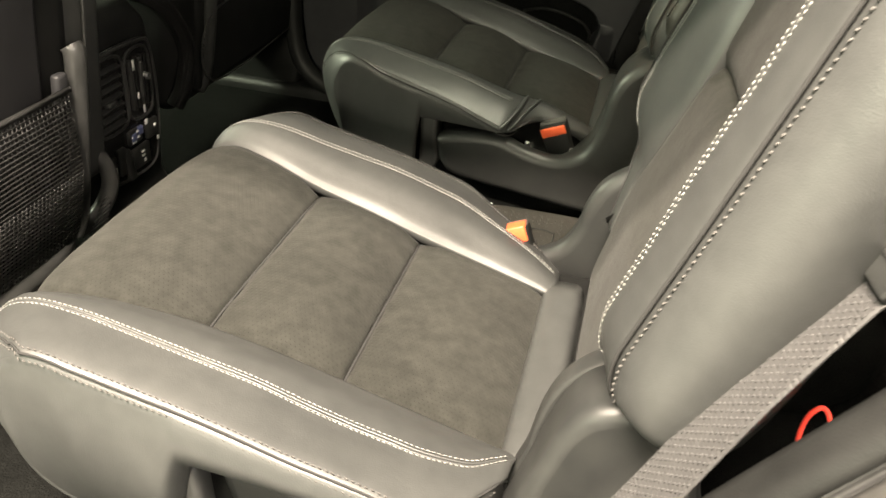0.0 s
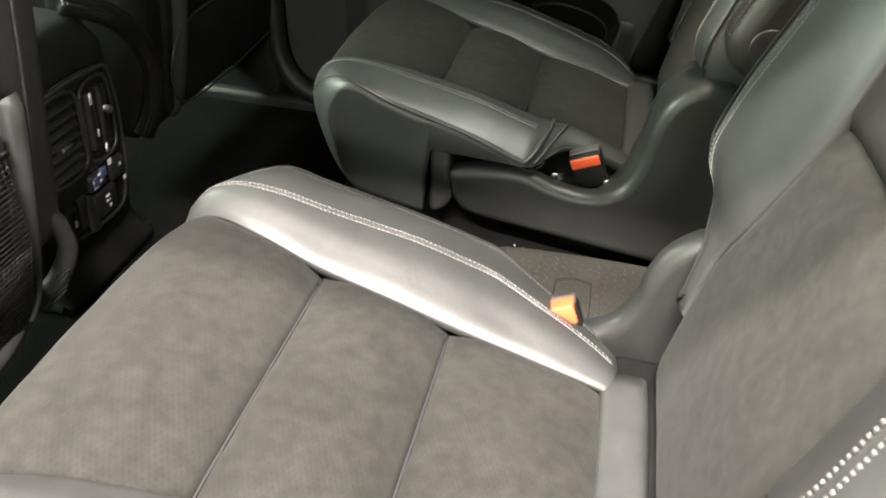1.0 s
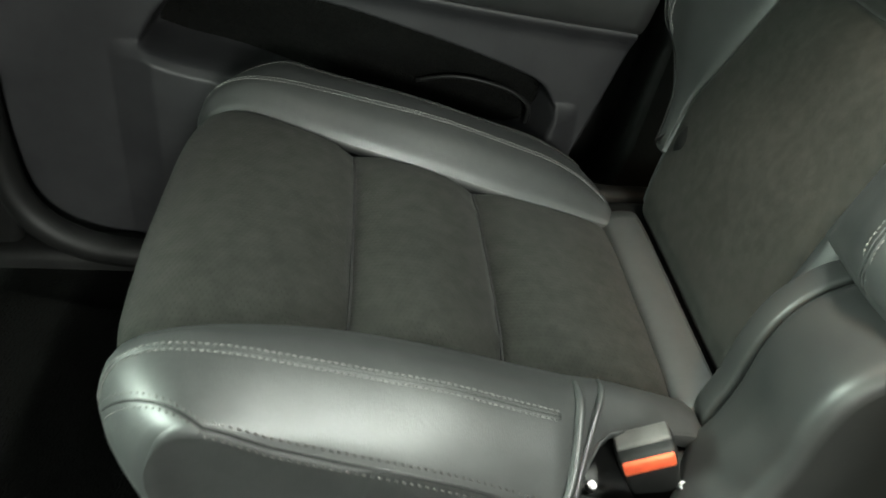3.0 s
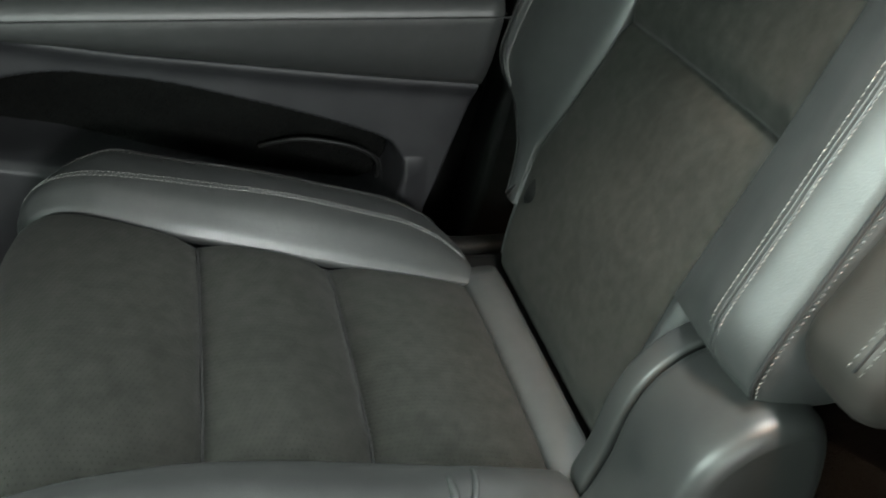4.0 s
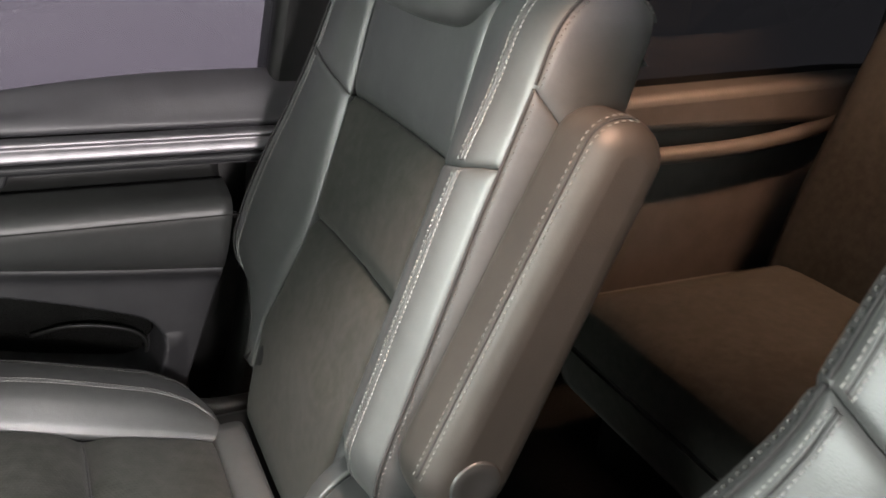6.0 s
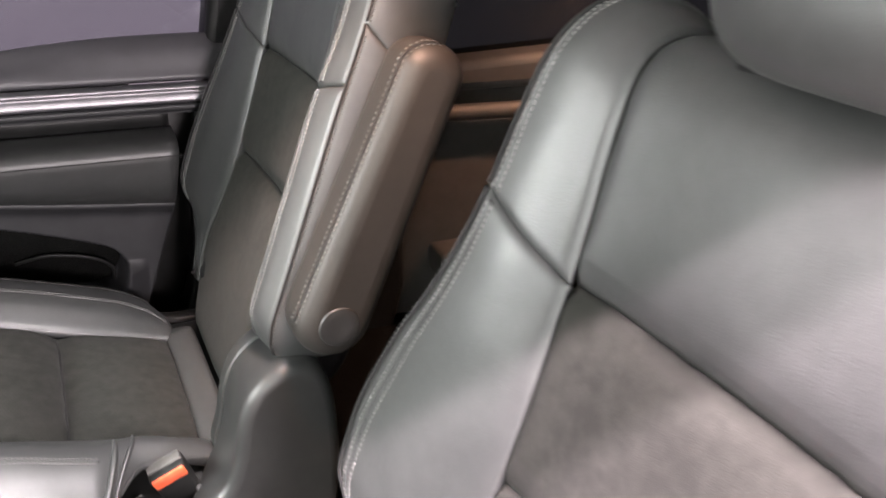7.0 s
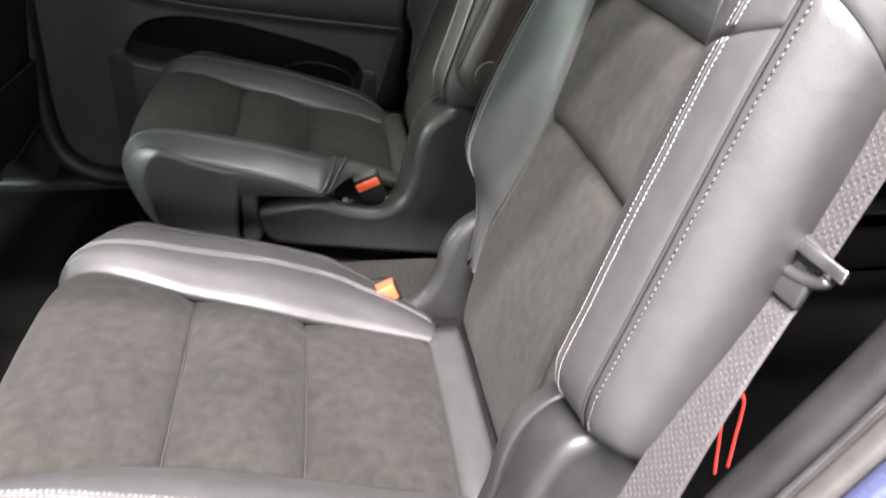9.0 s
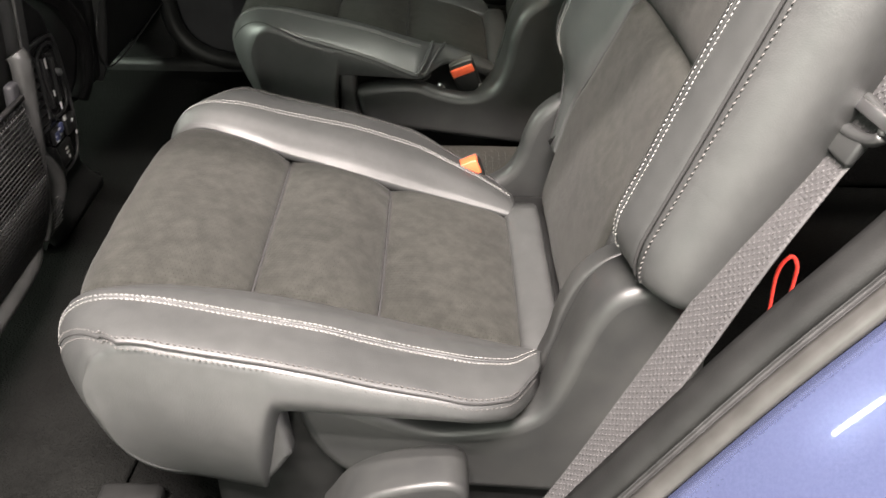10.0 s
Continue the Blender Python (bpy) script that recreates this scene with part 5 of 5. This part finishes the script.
lever = under(fc, "air_lever", leaned(block(FXF, FXF + 0.010, 0.7385, 0.7455, 0.372, 0.432, 0.003), FXF, 0.40, 4), SATIN_PLASTIC, "small grey air lever")
under(fc, "lever_tip", disc((FXF + 0.0125, 0.7575, 0.402), (1, 0, 0.2), 0.0055, 0.006, 16), CHROME, "bright round tip", lever)
for y, z in ((0.706, 0.316), (0.724, 0.322)):
    under(fc, "blue_button", block(FXF + 0.002, FXF + 0.0076, y - 0.007, y + 0.007, z - 0.007, z + 0.007, 0.002), BLUE_KEY, "small blue-grey button")
under(fc, "slanted_tab", leaned(block(FXF, FXF + 0.008, 0.676, 0.694, 0.252, 0.302, 0.003), FXF, 0.28, -8), SATIN_PLASTIC, "slanted grey tab")

# ---- seat belt beside the near seat ----
belt = thing("seat_belt", (0.60, 0.0, 0.20), "dark grey woven seat belt hanging across the seat side", "seat belt")
BELT_LINE = [(0.560, -0.022, 0.320), (0.595, -0.010, 0.380), (0.629, 0.000, 0.449), (0.665, 0.015, 0.514), (0.698, 0.030, 0.578), (0.731, 0.045, 0.632), (0.754, 0.053, 0.672), (0.782, 0.050, 0.760), (0.815, 0.035, 0.88), (0.85, 0.012, 1.02), (0.885, -0.005, 1.20)]
pts = rounded(BELT_LINE, 8)
BELT_FACE = Vector((-0.95, -0.20, 0.25)).normalized()


def belt_frame(i):
    d = Vector(pts[min(i + 1, len(pts) - 1)] - pts[max(i - 1, 0)]).normalized()
    w = d.cross(BELT_FACE).normalized()
    return Vector(pts[i]), d, w, w.cross(d).normalized()


grid = []
for i in range(len(pts)):
    c, d, w, n = belt_frame(i)
    row = [c + w * (0.0230 * k) + n * (0.0008 - 0.0006 * k * k) for k in np.linspace(-1, 1, 9)] + [c + w * (0.0230 * k) - n * 0.0008 for k in np.linspace(1, -1, 9)]
    grid.append([tuple(q) for q in row + [row[0]]])
bm = sheet(grid)
bmesh.ops.recalc_face_normals(bm, faces=bm.faces)
web = under(belt, "webbing", bm, WEBBING)
dash = []
for row, k in enumerate(np.linspace(-0.88, 0.88, 13)):
    dash.append([])
    for i in range(len(pts)):
        c, d, w, n = belt_frame(i)
        dash[-1].append((np.array(c + d * (0.0030 * (row % 2)) + w * (0.0230 * k) + n * 0.0010 * (1 if n.dot(BELT_FACE) > 0 else -1)), np.array(n if n.dot(BELT_FACE) > 0 else -n)))
under(belt, "weave_pattern", stitches(dash, 0.0030, 0.0030, 0.0008, 0.0003), BELT_DASH, "pale woven flecks", web)
ic = min(range(len(pts)), key=lambda i: abs(pts[i][2] - 0.678))
c, d, w, n = belt_frame(ic)
loop = [c + w * (0.033 * math.cos(t)) + d * (0.012 * math.sin(t)) + n * 0.005 for t in np.linspace(0, 2 * math.pi, 33)]
tongue = under(belt, "latch_plate", tube([tuple(q) for q in loop], 0.0065, 8, None, 0.7), PLASTIC, "grey plastic and metal latch plate")
bmk = block(-0.026, 0.026, -0.030, -0.008, -0.004, 0.004, 0.003, 3)
mm = Matrix(((w.x, d.x, n.x, c.x), (w.y, d.y, n.y, c.y), (w.z, d.z, n.z, c.z), (0, 0, 0, 1)))
bmesh.ops.transform(bmk, matrix=mm @ Matrix.Translation((0, 0, 0.006)), verts=bmk.verts)
under(belt, "plate_cover", bmk, PLASTIC, "", tongue)
bmk = block(-0.012, 0.034, 0.004, 0.013, -0.0015, 0.0015, 0.001, 2)
bmesh.ops.transform(bmk, matrix=mm @ Matrix.Translation((0.012, 0.0, 0.010)), verts=bmk.verts)
under(belt, "steel_tongue", bmk, CHROME, "bright steel tongue", tongue)

lp = rounded([(0.761, 0.094, 0.441), (0.757, 0.092, 0.473), (0.752, 0.089, 0.511), (0.753, 0.087, 0.529), (0.759, 0.086, 0.537), (0.766, 0.087, 0.526), (0.769, 0.090, 0.505), (0.771, 0.093, 0.481), (0.773, 0.096, 0.446)], 6)
tagged(part("release_strap", tube([tuple(q) for q in lp], 0.0017, 8), CORD), "small red cord loop behind the seat", "strap")

# ---- third row and quarter trim ----
third = thing("third_row_seat", (1.3, 1.0, FLOOR_Z), "dark third-row seat with a folded-flat cushion in warm light", "car seat")


def cushion_slab(x0, x1, y0, y1, z0, z1, puff):
    bm = block(x0, x1, y0, y1, z0, z1, 0.0)
    bmesh.ops.subdivide_edges(bm, edges=bm.edges[:], cuts=14, use_grid_fill=True)
    for v in bm.verts:
        a, b, c = (v.co.x - x0) / (x1 - x0) * 2 - 1, (v.co.y - y0) / (y1 - y0) * 2 - 1, (v.co.z - z0) / (z1 - z0)
        f = (1 - a ** 6) * (1 - b ** 6)
        if c > 0.5:
            v.co.z += puff * f - puff
        v.co.x -= (x1 - x0) * 0.02 * a * (abs(c - 0.5) * 2) ** 4
        v.co.y -= (y1 - y0) * 0.02 * b * (abs(c - 0.5) * 2) ** 4
    return bm


under(third, "cushion", cushion_slab(1.098, 1.55, 0.80, 1.24, 0.30, 0.470, 0.022), SUEDE, "dark suede cushion")
under(third, "backrest", leaned(cushion_slab(1.52, 1.66, 0.80, 1.26, 0.40, 0.95, 0.02), 1.52, 0.45, 18), SUEDE)
under(third, "seat_frame", block(1.16, 1.52, 0.84, 1.20, FLOOR_Z + 0.001, 0.31, 0.02), CARPET)
quarter = tagged(new("quarter_trim"), "dark moulded rear quarter trim with a ledge below the window", "trim", kind="structure")
part("ledge", prism([(0.98, 0.64), (2.4, 0.64), (2.4, 0.722), (1.84, 0.728), (1.35, 0.708), (0.98, 0.69)], 1.40, 1.52, 0.018, 4), FAR_TRIM, quarter, "smooth ledge")
part("ledge_lip", tube(rounded([(0.98, 1.405, 0.605), (1.35, 1.400, 0.600), (1.62, 1.402, 0.612), (1.80, 1.408, 0.650), (1.86, 1.415, 0.74), (1.90, 1.42, 0.95)], 8), 0.016, 10), FAR_TRIM, quarter)
part("side_panel", block(0.98, 2.45, 1.435, 1.498, 0.17, 0.64, 0.01), FAR_TRIM, quarter, "plain dark side panel")
part("step", block(1.10, 1.86, 1.36, 1.436, 0.27, 0.33, 0.012, 3), FAR_TRIM, quarter)
qw = thing("window_2", (1.4, 1.46, 0.75), "dark tinted quarter window", "window", kind="structure")
w2 = part("pane", block(-0.45, 1.0, 0.0, 0.004, -0.10, 0.55, 0.0), DARK_GLASS, qw)
w2.visible_shadow = False
